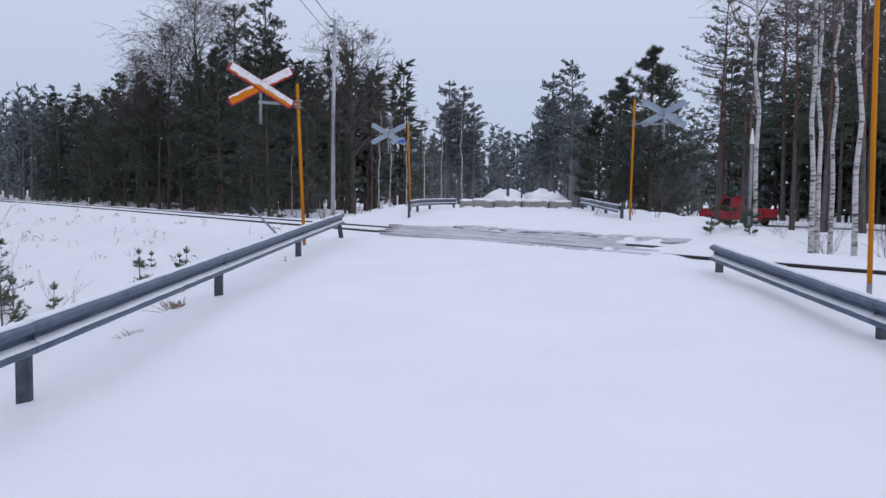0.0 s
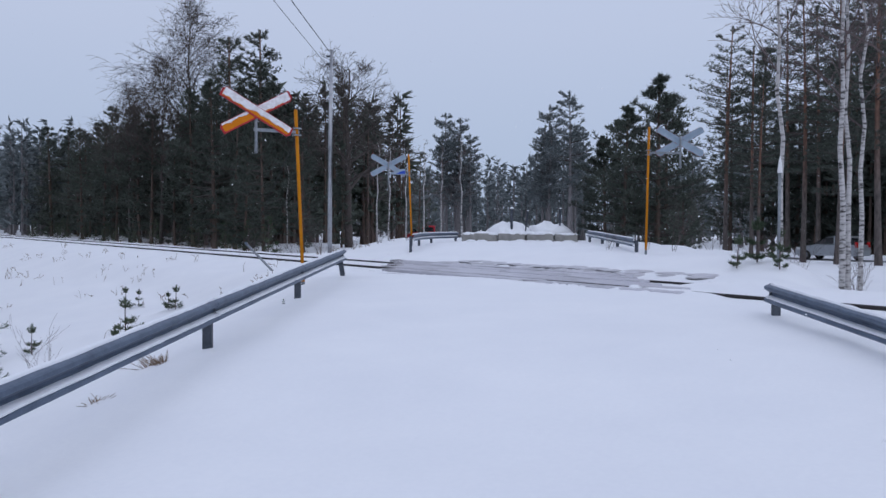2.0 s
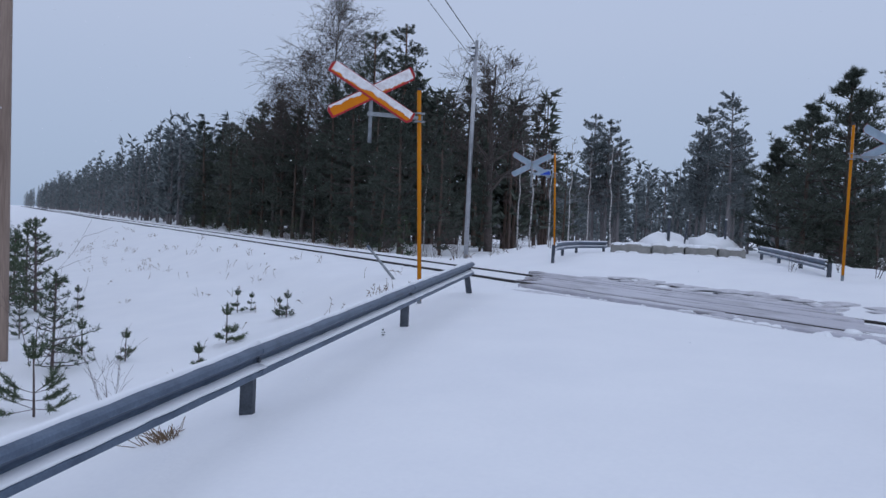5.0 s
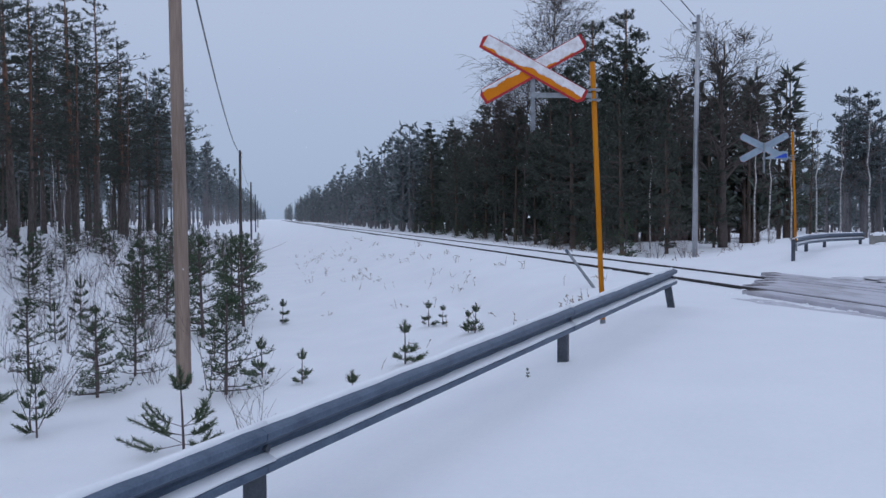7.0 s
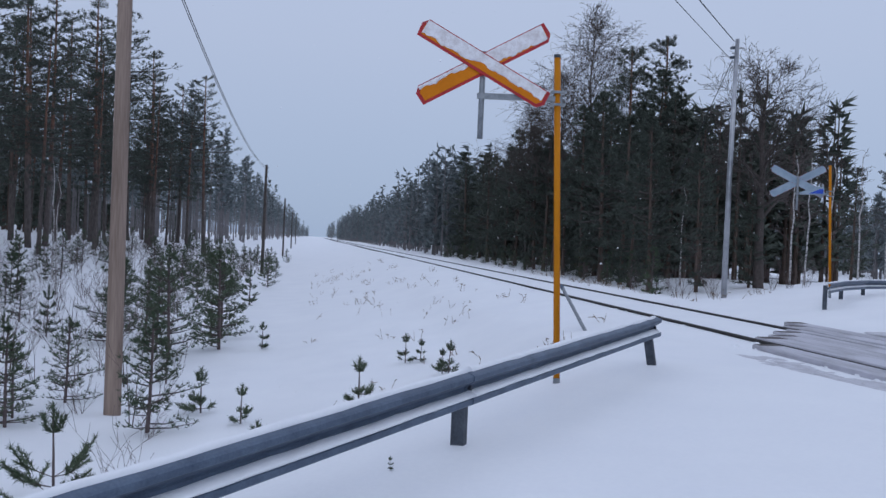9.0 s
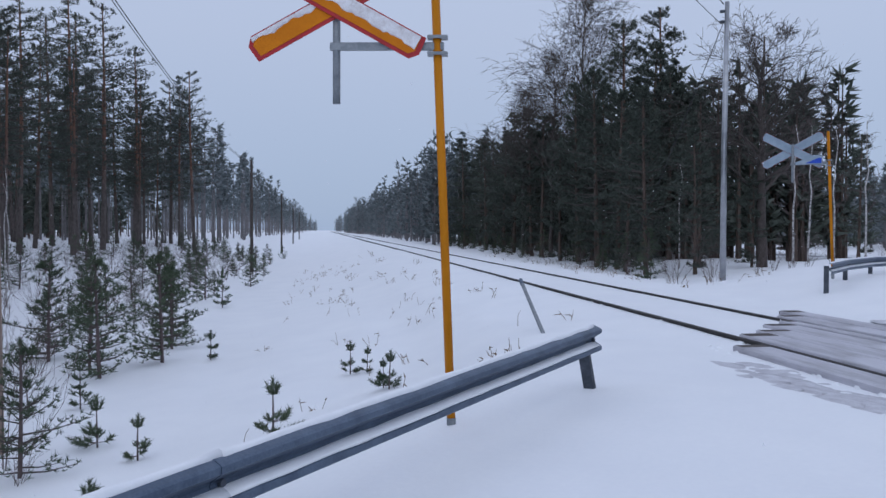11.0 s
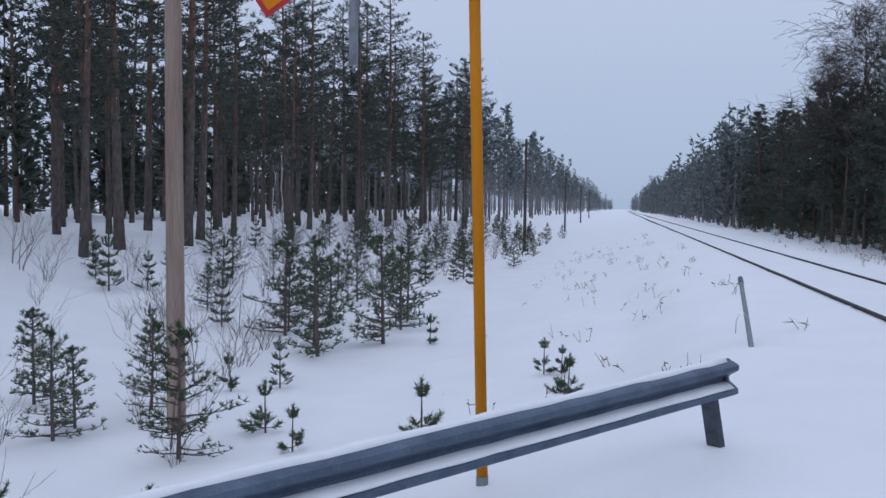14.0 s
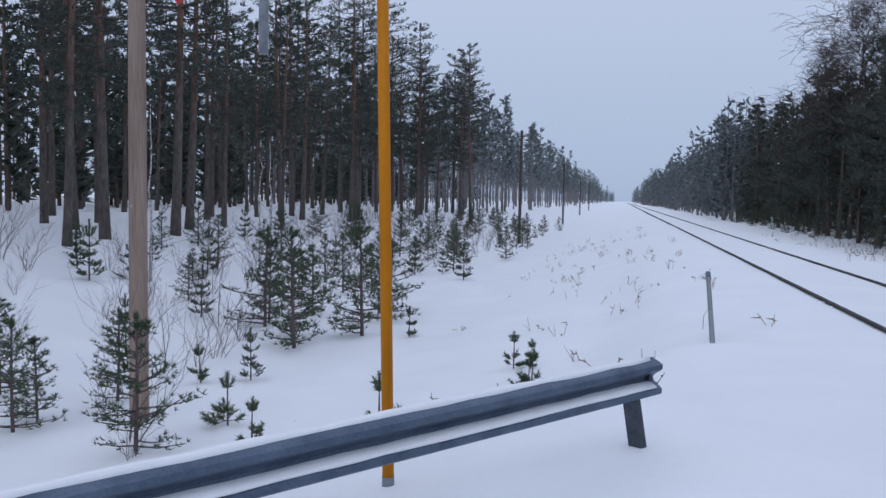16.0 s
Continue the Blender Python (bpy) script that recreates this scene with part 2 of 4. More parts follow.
# ---- mesh tools ----
class Build:
    """Collects vertices and faces of one mesh, with a material slot for each face."""

    def __init__(self):
        self.v, self.f, self.s = [], [], []

    def face(self, *ids, slot=0):
        self.f.append(ids)
        self.s.append(slot)

    def tube(self, pts, rads, sides=6, slot=0, cap=True):
        pts = [Vector(p) for p in pts]
        base, n = len(self.v), len(pts)
        side = None
        for i, p in enumerate(pts):
            d = (pts[min(i + 1, n - 1)] - pts[max(i - 1, 0)]).normalized()
            if side is None or abs(side.dot(d)) > 0.95:
                side = d.cross(Vector((0.31, 0.2, 1)) if abs(d.z) < 0.9 else Vector((1, 0.1, 0)))
            side = (side - d * side.dot(d)).normalized()
            up = d.cross(side)
            for k in range(sides):
                a = 2 * math.pi * k / sides
                self.v.append(p + (side * math.cos(a) + up * math.sin(a)) * rads[i])
        for i in range(n - 1):
            for k in range(sides):
                a, b = base + i * sides + k, base + i * sides + (k + 1) % sides
                self.face(a, b, b + sides, a + sides, slot=slot)
        if cap and sides > 2:
            self.face(*range(base + sides - 1, base - 1, -1), slot=slot)
            self.face(*range(base + (n - 1) * sides, base + n * sides), slot=slot)

    def box(self, m, sx, sy, sz, bevel=0.0, slot=0):
        """A box about the origin of m, with its upright and top edges taken off by bevel."""
        b, base = bevel, len(self.v)
        rings = [(-sz / 2, 0.0), (sz / 2 - b, 0.0), (sz / 2, b)] if b else [(-sz / 2, 0.0), (sz / 2, 0.0)]
        for z, inset in rings:
            x, y = sx / 2 - inset, sy / 2 - inset
            c = b * 0.7
            ring = [(-x + c, -y), (x - c, -y), (x, -y + c), (x, y - c), (x - c, y), (-x + c, y), (-x, y - c), (-x, -y + c)] if b else [(-x, -y), (x, -y), (x, y), (-x, y)]
            self.v.extend(m @ Vector((px, py, z)) for px, py in ring)
        n = 8 if b else 4
        for r in range(len(rings) - 1):
            for k in range(n):
                p, q = base + r * n + k, base + r * n + (k + 1) % n
                self.face(p, q, q + n, p + n, slot=slot)
        self.face(*range(base + n - 1, base - 1, -1), slot=slot)
        self.face(*range(base + (len(rings) - 1) * n, base + len(rings) * n), slot=slot)

    def sweep(self, frames, profile, slot=0):
        """A closed profile (a, b) carried along frames of (origin, axis a, axis b)."""
        base, n = len(self.v), len(profile)
        for o, a, b in frames:
            self.v.extend(o + a * p + b * q for p, q in profile)
        for i in range(len(frames) - 1):
            for k in range(n):
                p, q = base + i * n + k, base + i * n + (k + 1) % n
                self.face(p, q, q + n, p + n, slot=slot)
        self.face(*range(base + n - 1, base - 1, -1), slot=slot)
        self.face(*range(base + (len(frames) - 1) * n, base + len(frames) * n), slot=slot)

    def prism(self, m, outline, depth, slot=0):
        """An outline in the xz plane of m, given thickness along y."""
        base, n = len(self.v), len(outline)
        for y in (0.0, depth):
            self.v.extend(m @ Vector((x, y, z)) for x, z in outline)
        for k in range(n):
            p, q = base + k, base + (k + 1) % n
            self.face(p, q, q + n, p + n, slot=slot)
        self.face(*range(base, base + n), slot=slot)
        self.face(*range(base + 2 * n - 1, base + n - 1, -1), slot=slot)

    def tuft(self, rnd, p, d, count, length, width, slot=1, open_=0.9):
        for _ in range(count):
            r = Vector((rnd.uniform(-1, 1), rnd.uniform(-1, 1), rnd.uniform(-0.7, 1)))
            t = (d + r * open_).normalized()
            s = t.cross(Vector((rnd.uniform(-1, 1), rnd.uniform(-1, 1), rnd.uniform(-1, 1)))).normalized() * width
            i = len(self.v)
            self.v.extend((p - s, p + s, p + t * length * rnd.uniform(0.7, 1.15)))
            self.face(i, i + 1, i + 2, slot=slot)

    def mesh(self, name, *materials, smooth=False):
        me = bpy.data.meshes.new(name)
        me.from_pydata([tuple(v) for v in self.v], [], self.f)
        for m in materials:
            me.materials.append(m)
        me.polygons.foreach_set("material_index", self.s)
        if smooth:
            me.polygons.foreach_set("use_smooth", [True] * len(self.f))
        me.update()
        return me


def part(name, build, material, parent=None, label="", smooth=False, m=None):
    """Links a build as one mesh object under a thing."""
    mats = material if isinstance(material, (tuple, list)) else (material,)
    ob = new(name, build.mesh(name, *mats, smooth=smooth))
    if parent:
        ob.parent = parent
    if m:
        ob.matrix_basis = m
    return tagged(ob, label) if label else ob


def thing(name, m, label, category, group="", kind=""):
    ob = new(name)
    ob.empty_display_size = 0.2
    ob.matrix_basis = m
    return tagged(ob, label, category, group, kind)


# ---- ground ----
TRACK_TURN = 36.7
CU, SU = math.cos(radians(TRACK_TURN)), math.sin(radians(TRACK_TURN))


def across(u, s):
    """The place u metres across the railway and s metres along it."""
    return CU * u - SU * s, SU * u + CU * s


def smooth_step(a, b, x):
    t = max(0.0, min(1.0, (x - a) / (b - a)))
    return t * t * (3 - 2 * t)


def profile_at(x, pts):
    if x <= pts[0][0]:
        return pts[0][1]
    for (a, p), (b, q) in zip(pts, pts[1:]):
        if x <= b:
            t = (x - a) / (b - a)
            t = t * t * (3 - 2 * t) * 0.5 + t * 0.5
            return p + (q - p) * t
    return pts[-1][1]


FIELD = [(-200, 1.0), (-60, 0.7), (-25, 0.4), (-13, 0.15), (-9, -0.1), (-6, -0.7), (-3, -1.45), (0, -1.9), (3, -1.88), (5, -1.8), (7, -1.42), (9, -1.05), (10.9, -0.3), (12.4, -0.04), (12.9, 0.0), (15.8, 0.0), (17, -0.05), (20, -0.4), (23, -0.65), (26, -0.4), (34, -0.3), (46, -0.85), (60, -0.85), (90, -0.8)]
ROAD = [(-60, -1.6), (-3.4, -0.62), (1, -0.49), (5.45, -0.33), (9.9, -0.11), (14.35, 0.02), (18.9, 0.09), (22, 0.04), (60, 0.04)]
FAR_ROAD = [(15.8, 0.0), (17.2, 0.1), (19.5, 0.42), (22, 0.5), (28, 0.57), (31, 0.5), (36, -0.3), (46, -0.85), (60, -0.85)]


def height(x, y):
    u = CU * x + SU * y
    f = profile_at(u, FIELD)
    lo = -1.8 + 0.6 * smooth_step(22, 34, y)
    hi = 4.7 + 3.8 * smooth_step(16, 22, y)
    m = smooth_step(lo - 5.8, lo, x) * (1 - smooth_step(hi, hi + 2.2, x)) * (1 - smooth_step(46, 56, y))
    m *= 1 - smooth_step(11.5, 12.9, u) * (1 - smooth_step(15.8, 17.2, u))
    s = CU * y - SU * x
    f += 0.085 * smooth_step(14.2, 14.9, u) * (1 - smooth_step(15.8, 16.6, u)) * (1 - smooth_step(11.0, 11.6, s))
    f += 0.06 * smooth_step(12.7, 13.1, u) * (1 - smooth_step(13.5, 14, u)) * smooth_step(9.0, 9.5, s) * (1 - smooth_step(10.9, 11.4, s))
    bank = (x + 2.3) * 0.021 * (1 - smooth_step(17, 22, y))
    way = profile_at(u, FAR_ROAD) if u > 15 else profile_at(y, ROAD) + bank
    return f * (1 - m) + way * m


def ground_at(x, y):
    return height(x, y) + bumps(x, y)


def bumps(x, y):
    u = CU * x + SU * y
    on_road = smooth_step(-3.5, -2, x) * (1 - smooth_step(4, 5.5, x))
    near_track = smooth_step(12, 12.8, u) * (1 - smooth_step(15.9, 16.8, u))
    amp = 0.085 * (1 - on_road) + 0.018 * on_road
    amp *= 1 - 0.85 * near_track
    return amp * (noise.noise(Vector((x * 0.45, y * 0.45, 3))) + 0.45 * noise.noise(Vector((x * 1.5, y * 1.5, 9))))


def axis_steps(a, b, step, grow, limit):
    out = [a + step * i for i in range(int((b - a) / step) + 1)]
    d, x = step, out[-1]
    while x < limit:
        d *= grow
        x += d
        out.append(x)
    d, x = step, out[0]
    while x > -limit:
        d *= grow
        x -= d
        out.insert(0, x)
    return out


def make_ground():
    xs, ys = axis_steps(-13, 9, 0.22, 1.07, 1800), axis_steps(1, 32, 0.22, 1.07, 1800)
    b = Build()
    for y in ys:
        for x in xs:
            b.v.append((x, y, ground_at(x, y)))
    n = len(xs)
    for j in range(len(ys) - 1):
        for i in range(n - 1):
            k = j * n + i
            b.face(k, k + 1, k + n + 1, k + n)
    ob = part("ground", b, SNOW, smooth=True)
    tagged(ob, "wide snow-covered ground, road bank and railway verge", "ground", kind="structure")


make_ground()


def make_highway():
    b = Build()
    rows = []
    for s in range(-220, 520, 10):
        for u in (46.2, 47.6, 49.4, 51.2, 53.0, 54.6):
            x, y = across(u, s)
            rows.append((x, y, -0.77 if 47 < u < 54 else -0.81))
    b.v = rows
    for j in range(len(rows) // 6 - 1):
        for i in range(5):
            k = j * 6 + i
            b.face(k, k + 1, k + 7, k + 6)
    tagged(part("road", b, ASPHALT), "wet main road with slush and packed snow", "road", kind="structure")
    bank = Build()
    rnd = random.Random(5)
    for u in (45.6, 55.4):
        pts, rad = [], []
        for s in range(-160, 260, 4):
            x, y = across(u + rnd.uniform(-0.2, 0.2), s)
            pts.append((x, y, -0.9))
            rad.append(rnd.uniform(0.3, 0.48))
        bank.tube(pts, rad, 8)
    tagged(part("snow_bank", bank, SNOW_SOFT, smooth=True), "low ploughed snow banks along the main road", "snow bank", kind="structure")


make_highway()


# ---- railway ----
def make_rails():
    for u, far in ((13.25, False), (15.25, True)):
        b = Build()
        frames = []
        s = -90.0
        while s < 900:
            x, y = across(u, s)
            frames.append((Vector((x, y, 0.005 if not far else -0.008)), Vector((CU, SU, 0)), Vector((0, 0, 1))))
            s += 6 if s < 120 else 60
        prof = [(-0.065, -0.16), (0.065, -0.16), (0.065, -0.135), (0.012, -0.11), (0.012, 0.0), (0.036, 0.012), (0.036, 0.045), (0.026, 0.055), (-0.026, 0.055), (-0.036, 0.045), (-0.036, 0.012), (-0.012, 0.0), (-0.012, -0.11), (-0.065, -0.135)]
        b.sweep(frames, prof)
        tagged(part("railway_rail", b, RAIL), "long rusty steel rail half sunk in snow", "rail", "rails of the track", "structure")


make_rails()


def make_deck():
    x, y = across(14.3, 15.6)
    deck = thing("crossing_deck", pose(x, y, -0.005, 0, 0, TRACK_TURN), "wooden level crossing deck, planks covered with ice and slush", "crossing deck")
    rnd = random.Random(8)
    for u, w in ((-1.36, 0.44), (-0.64, 0.5), (-0.12, 0.5), (0.4, 0.5), (0.78, 0.22), (1.28, 0.42), (1.72, 0.4)):
        skew = u * CU / SU
        left, right = 5.5 + skew + rnd.uniform(-0.12, 0.12), -4.2 + skew + rnd.uniform(-0.3, 0.3)
        joint = (left + right) / 2 + rnd.uniform(-1.5, 1.5)
        for a, c, tip in ((left, joint + 0.012, True), (joint - 0.012, right, False)):
            b = Build()
            b.box(pose(0, 0, 0), w - 0.02, a - c, 0.14, 0.014)
            plank = part("plank", b, DECK, deck, m=pose(u, (a + c) / 2, rnd.uniform(-0.014, 0.01)))
            if tip:
                b = Build()
                b.box(pose(0, (a - c) / 2 - 0.13, 0.003), w - 0.03, 0.28 + rnd.uniform(-0.08, 0.14), 0.142, 0.018)
                part("plank_end", b, DARK_BARK, plank, "dark wet sawn end")


make_deck()


def lump(b, rnd, p, r, flat=0.6, rings=4, sides=8):
    base = len(b.v)
    p = Vector(p)
    b.v.append(p + Vector((0, 0, r * flat)))
    for i in range(1, rings + 1):
        a = math.pi * 0.55 * i / rings
        for k in range(sides):
            t = 2 * math.pi * k / sides
            q = r * rnd.uniform(0.85, 1.15)
            b.v.append(p + Vector((math.sin(a) * math.cos(t) * q, math.sin(a) * math.sin(t) * q, math.cos(a) * q * flat)))
    for k in range(sides):
        b.face(base, base + 1 + k, base + 1 + (k + 1) % sides)
        for i in range(rings - 1):
            o = base + 1 + i * sides
            b.face(o + k, o + sides + k, o + sides + (k + 1) % sides, o + (k + 1) % sides)


def make_snow_crumbs():
    b, rnd = Build(), random.Random(4)
    for _ in range(90):
        s = rnd.uniform(10.3, 19.8)
        x, y = across(12.75 + rnd.gauss(0, 0.16), s)
        lump(b, rnd, (x, y, ground_at(x, y) - 0.01), rnd.uniform(0.03, 0.11) * (1.4 if s < 15 else 0.7), 0.55, 3, 7)
    for _ in range(36):
        x, y = across(15.9 + rnd.gauss(0, 0.15), rnd.uniform(10, 20))
        lump(b, rnd, (x, y, ground_at(x, y) - 0.01), rnd.uniform(0.03, 0.08), 0.5, 3, 7)
    s = 19.9
    while s < 75:
        x, y = across(13.2 + rnd.gauss(0, 0.03), s)
        lump(b, rnd, (x, y, -0.055 + rnd.uniform(-0.02, 0.02)), rnd.uniform(0.05, 0.13), 0.62, 3, 7)
        s += rnd.uniform(0.08, 0.5) * (1 + s / 90)
    slush = Build()
    for _ in range(130):
        s = rnd.uniform(11.5, 18.4)
        x, y = across(12.42 - 0.55 * rnd.random() ** 2 + rnd.gauss(0, 0.1), s)
        lump(slush, rnd, (x, y, ground_at(x, y) - 0.012), rnd.uniform(0.12, 0.34), 0.09, 3, 9)
    for _ in range(70):
        x, y = across(16.5 + rnd.random() * 0.9, rnd.uniform(12, 21.5))
        lump(slush, rnd, (x, y, ground_at(x, y) - 0.012), rnd.uniform(0.2, 0.5), 0.07, 3, 9)
    tagged(part("slush", slush, SLUSH, smooth=True), "trampled grey slush along the edges of the crossing deck", "slush", kind="stuff")
    tagged(part("snow_clods", b, SNOW_SOFT, smooth=True), "small snow clods scraped up beside the crossing deck", "snow", kind="stuff")


make_snow_crumbs()


# ---- guard rails ----
BEAM = 0.265
W_FRONT = [(0.0, 0.5), (0.012, 0.47), (0.062, 0.40), (0.078, 0.36), (0.078, 0.24), (0.062, 0.19), (0.012, 0.07), (0.004, 0.0), (0.012, -0.07), (0.062, -0.19), (0.078, -0.24), (0.078, -0.36), (0.062, -0.40), (0.012, -0.47), (0.0, -0.5)]


def guard_rail(points, toward, label, leaning_end=False):
    """A W-beam rail along points (x, y, ground z, beam top z); toward: +1 where the road lies at greater x."""
    rail = thing("guard_rail", pose(points[0][0], points[0][1], points[0][2]), label, "guard rail", "road guard rails")
    o = Vector(points[0][:3])
    out = Vector((toward, 0, 0))
    front = [(a, q * BEAM) for a, q in W_FRONT]
    prof = front + [(a - 0.007, q) for a, q in reversed(front)]
    rnd = random.Random(int(points[0][1] * 10) + toward)
    for i, (x, y, g, top) in enumerate(points):
        post = Build()
        deep = 0.5
        hgt = top - BEAM * 0.25 - g
        c = [(-0.05, -0.03), (0.05, -0.03), (0.05, 0.03), (0.035, 0.03), (0.035, -0.018), (-0.035, -0.018), (-0.035, 0.03), (-0.05, 0.03)]
        last = leaning_end and i == len(points) - 1
        lean = Vector((-0.08, -0.03, 0)) if last else Vector((0, 0, 0))
        at = Vector((x - toward * 0.055, y - (0.14 if last else 0.0), g)) - o
        frames = [(at - Vector((0, 0, deep)) - lean * (deep / hgt) - lean, Vector((1, 0, 0)), Vector((0, 1, 0))), (at + Vector((0, 0, hgt)), Vector((1, 0, 0)), Vector((0, 1, 0)))]
        post.sweep(frames, c)
        part("post", post, POST, rail)
        bolt = Build()
        p = Vector((x, y, top - BEAM * 0.5)) - o
        bolt.tube([p + out * 0.0, p + out * 0.03], [0.022, 0.018], 8)
        part("bolt", bolt, POST, rail)
    for (x0, y0, g0, t0), (x1, y1, g1, t1) in zip(points, points[1:]):
        b, cap, low = Build(), Build(), Build()
        p0, p1 = Vector((x0, y0, t0 - BEAM / 2)) - o, Vector((x1, y1, t1 - BEAM / 2)) - o
        d = (p1 - p0).normalized()
        a_ax = out - d * out.dot(d)
        up = Vector((0, 0, 1))
        lap = 0.06
        n = 12
        frames = []
        for k in range(n + 1):
            q = p0 - d * lap + (p1 + d * lap - p0 + d * lap) * (k / n) + out * (0.004 if k == 0 else 0.0)
            frames.append((q, a_ax, up))
        b.sweep(frames, prof)
        part("beam", b, STEEL, rail, smooth=False)
        top_frames, low_frames = [], []
        for k in range(25):
            q = p0 + (p1 - p0) * (k / 24)
            w = rnd.uniform(0.8, 1.15)
            top_frames.append((q + up * (BEAM * 0.5 - 0.035), a_ax * w, up * rnd.uniform(0.9, 1.2)))
            low_frames.append((q - up * (BEAM * 0.19), a_ax * rnd.uniform(0.9, 1.08), up * rnd.uniform(0.9, 1.1)))
        cap.sweep(top_frames, [(-0.012, 0.0), (0.03, 0.006), (0.032, 0.018), (0.02, 0.04), (0.0, 0.046), (-0.012, 0.038)])
        low.sweep(low_frames, [(0.0, 0.0), (0.07, -0.004), (0.078, 0.001), (0.066, 0.014), (0.018, 0.038), (0.0, 0.03)])
        part("snow_cap", cap, SNOW_SOFT, rail, "thin ridge of snow", smooth=True)
        part("snow_strip", low, SNOW_SOFT, rail, "snow lying in the beam's fold", smooth=True)
    return rail


guard_rail([(-2.9, -3.4, -0.62, -0.06), (-2.66, 1.0, -0.49, 0.08), (-2.41, 5.45, -0.33, 0.225), (-2.19, 9.9, -0.11, 0.395), (-1.97, 14.35, 0.02, 0.56), (-1.86, 19.1, 0.1, 0.67)], 1, "galvanised W-beam guard rail dusted with snow along the road's edge", True)
guard_rail([(5.0, -1.7, -0.5, -0.2), (4.75, 2.7, -0.34, 0.03), (4.54, 7.1, -0.13, 0.26), (4.49, 11.6, 0.08, 0.48)], -1, "galvanised W-beam guard rail ending before the crossing")
guard_rail([(-0.75, 31.4, 0.45, 0.88), (-0.5, 33.4, 0.48, 0.91), (-0.05, 35.6, 0.52, 0.92), (1.0, 38.2, 0.55, 0.92)], 1, "short galvanised guard rail curving in to the concrete blocks")
guard_rail([(6.1, 26.2, 0.45, 0.86), (6.2, 29.4, 0.5, 0.92), (6.3, 32.6, 0.53, 0.99), (6.4, 35.8, 0.55, 1.04)], -1, "short galvanised guard rail on the far side of the crossing")


# ---- crossing signs ----
def cross_plate(b, length, width, depth, turn, y):
    h, w, c = length / 2, width / 2, width * 0.28
    outline = [(-h + c * 0.3, -w), (h - c, -w), (h, -w * 0.35), (h - c * 0.2, w), (-h + c, w), (-h, w * 0.35)]
    b.prism(pose(0, y, 0, 0, -turn, 0), outline, depth)


def ragged_snow(b, rnd, length, width, turn, y, cover):
    """Snow stuck to the upper part of a slanting plate's face."""
    n = 46
    m = pose(0, y, 0, 0, -turn, 0)
    base = len(b.v)
    for i in range(n + 1):
        t = i / n
        x = (t - 0.5) * length * 0.96
        f = cover(t) * width + rnd.uniform(-0.012, 0.012) + 0.012 * math.sin(t * 31 + turn)
        lo = max(width / 2 - f, -width / 2 + 0.012)
        thick = 0.009
        b.v.extend(m @ Vector(v) for v in ((x, 0, width / 2 + 0.006), (x, -thick, width / 2), (x, -thick * 0.8, (lo + width / 2) / 2), (x, -thick * 0.7, lo + 0.008), (x, 0, lo)))
    for i in range(n):
        for k in range(5):
            p, q = base + i * 5 + k, base + i * 5 + (k + 1) % 5
            b.face(p, q, q + 5, p + 5)


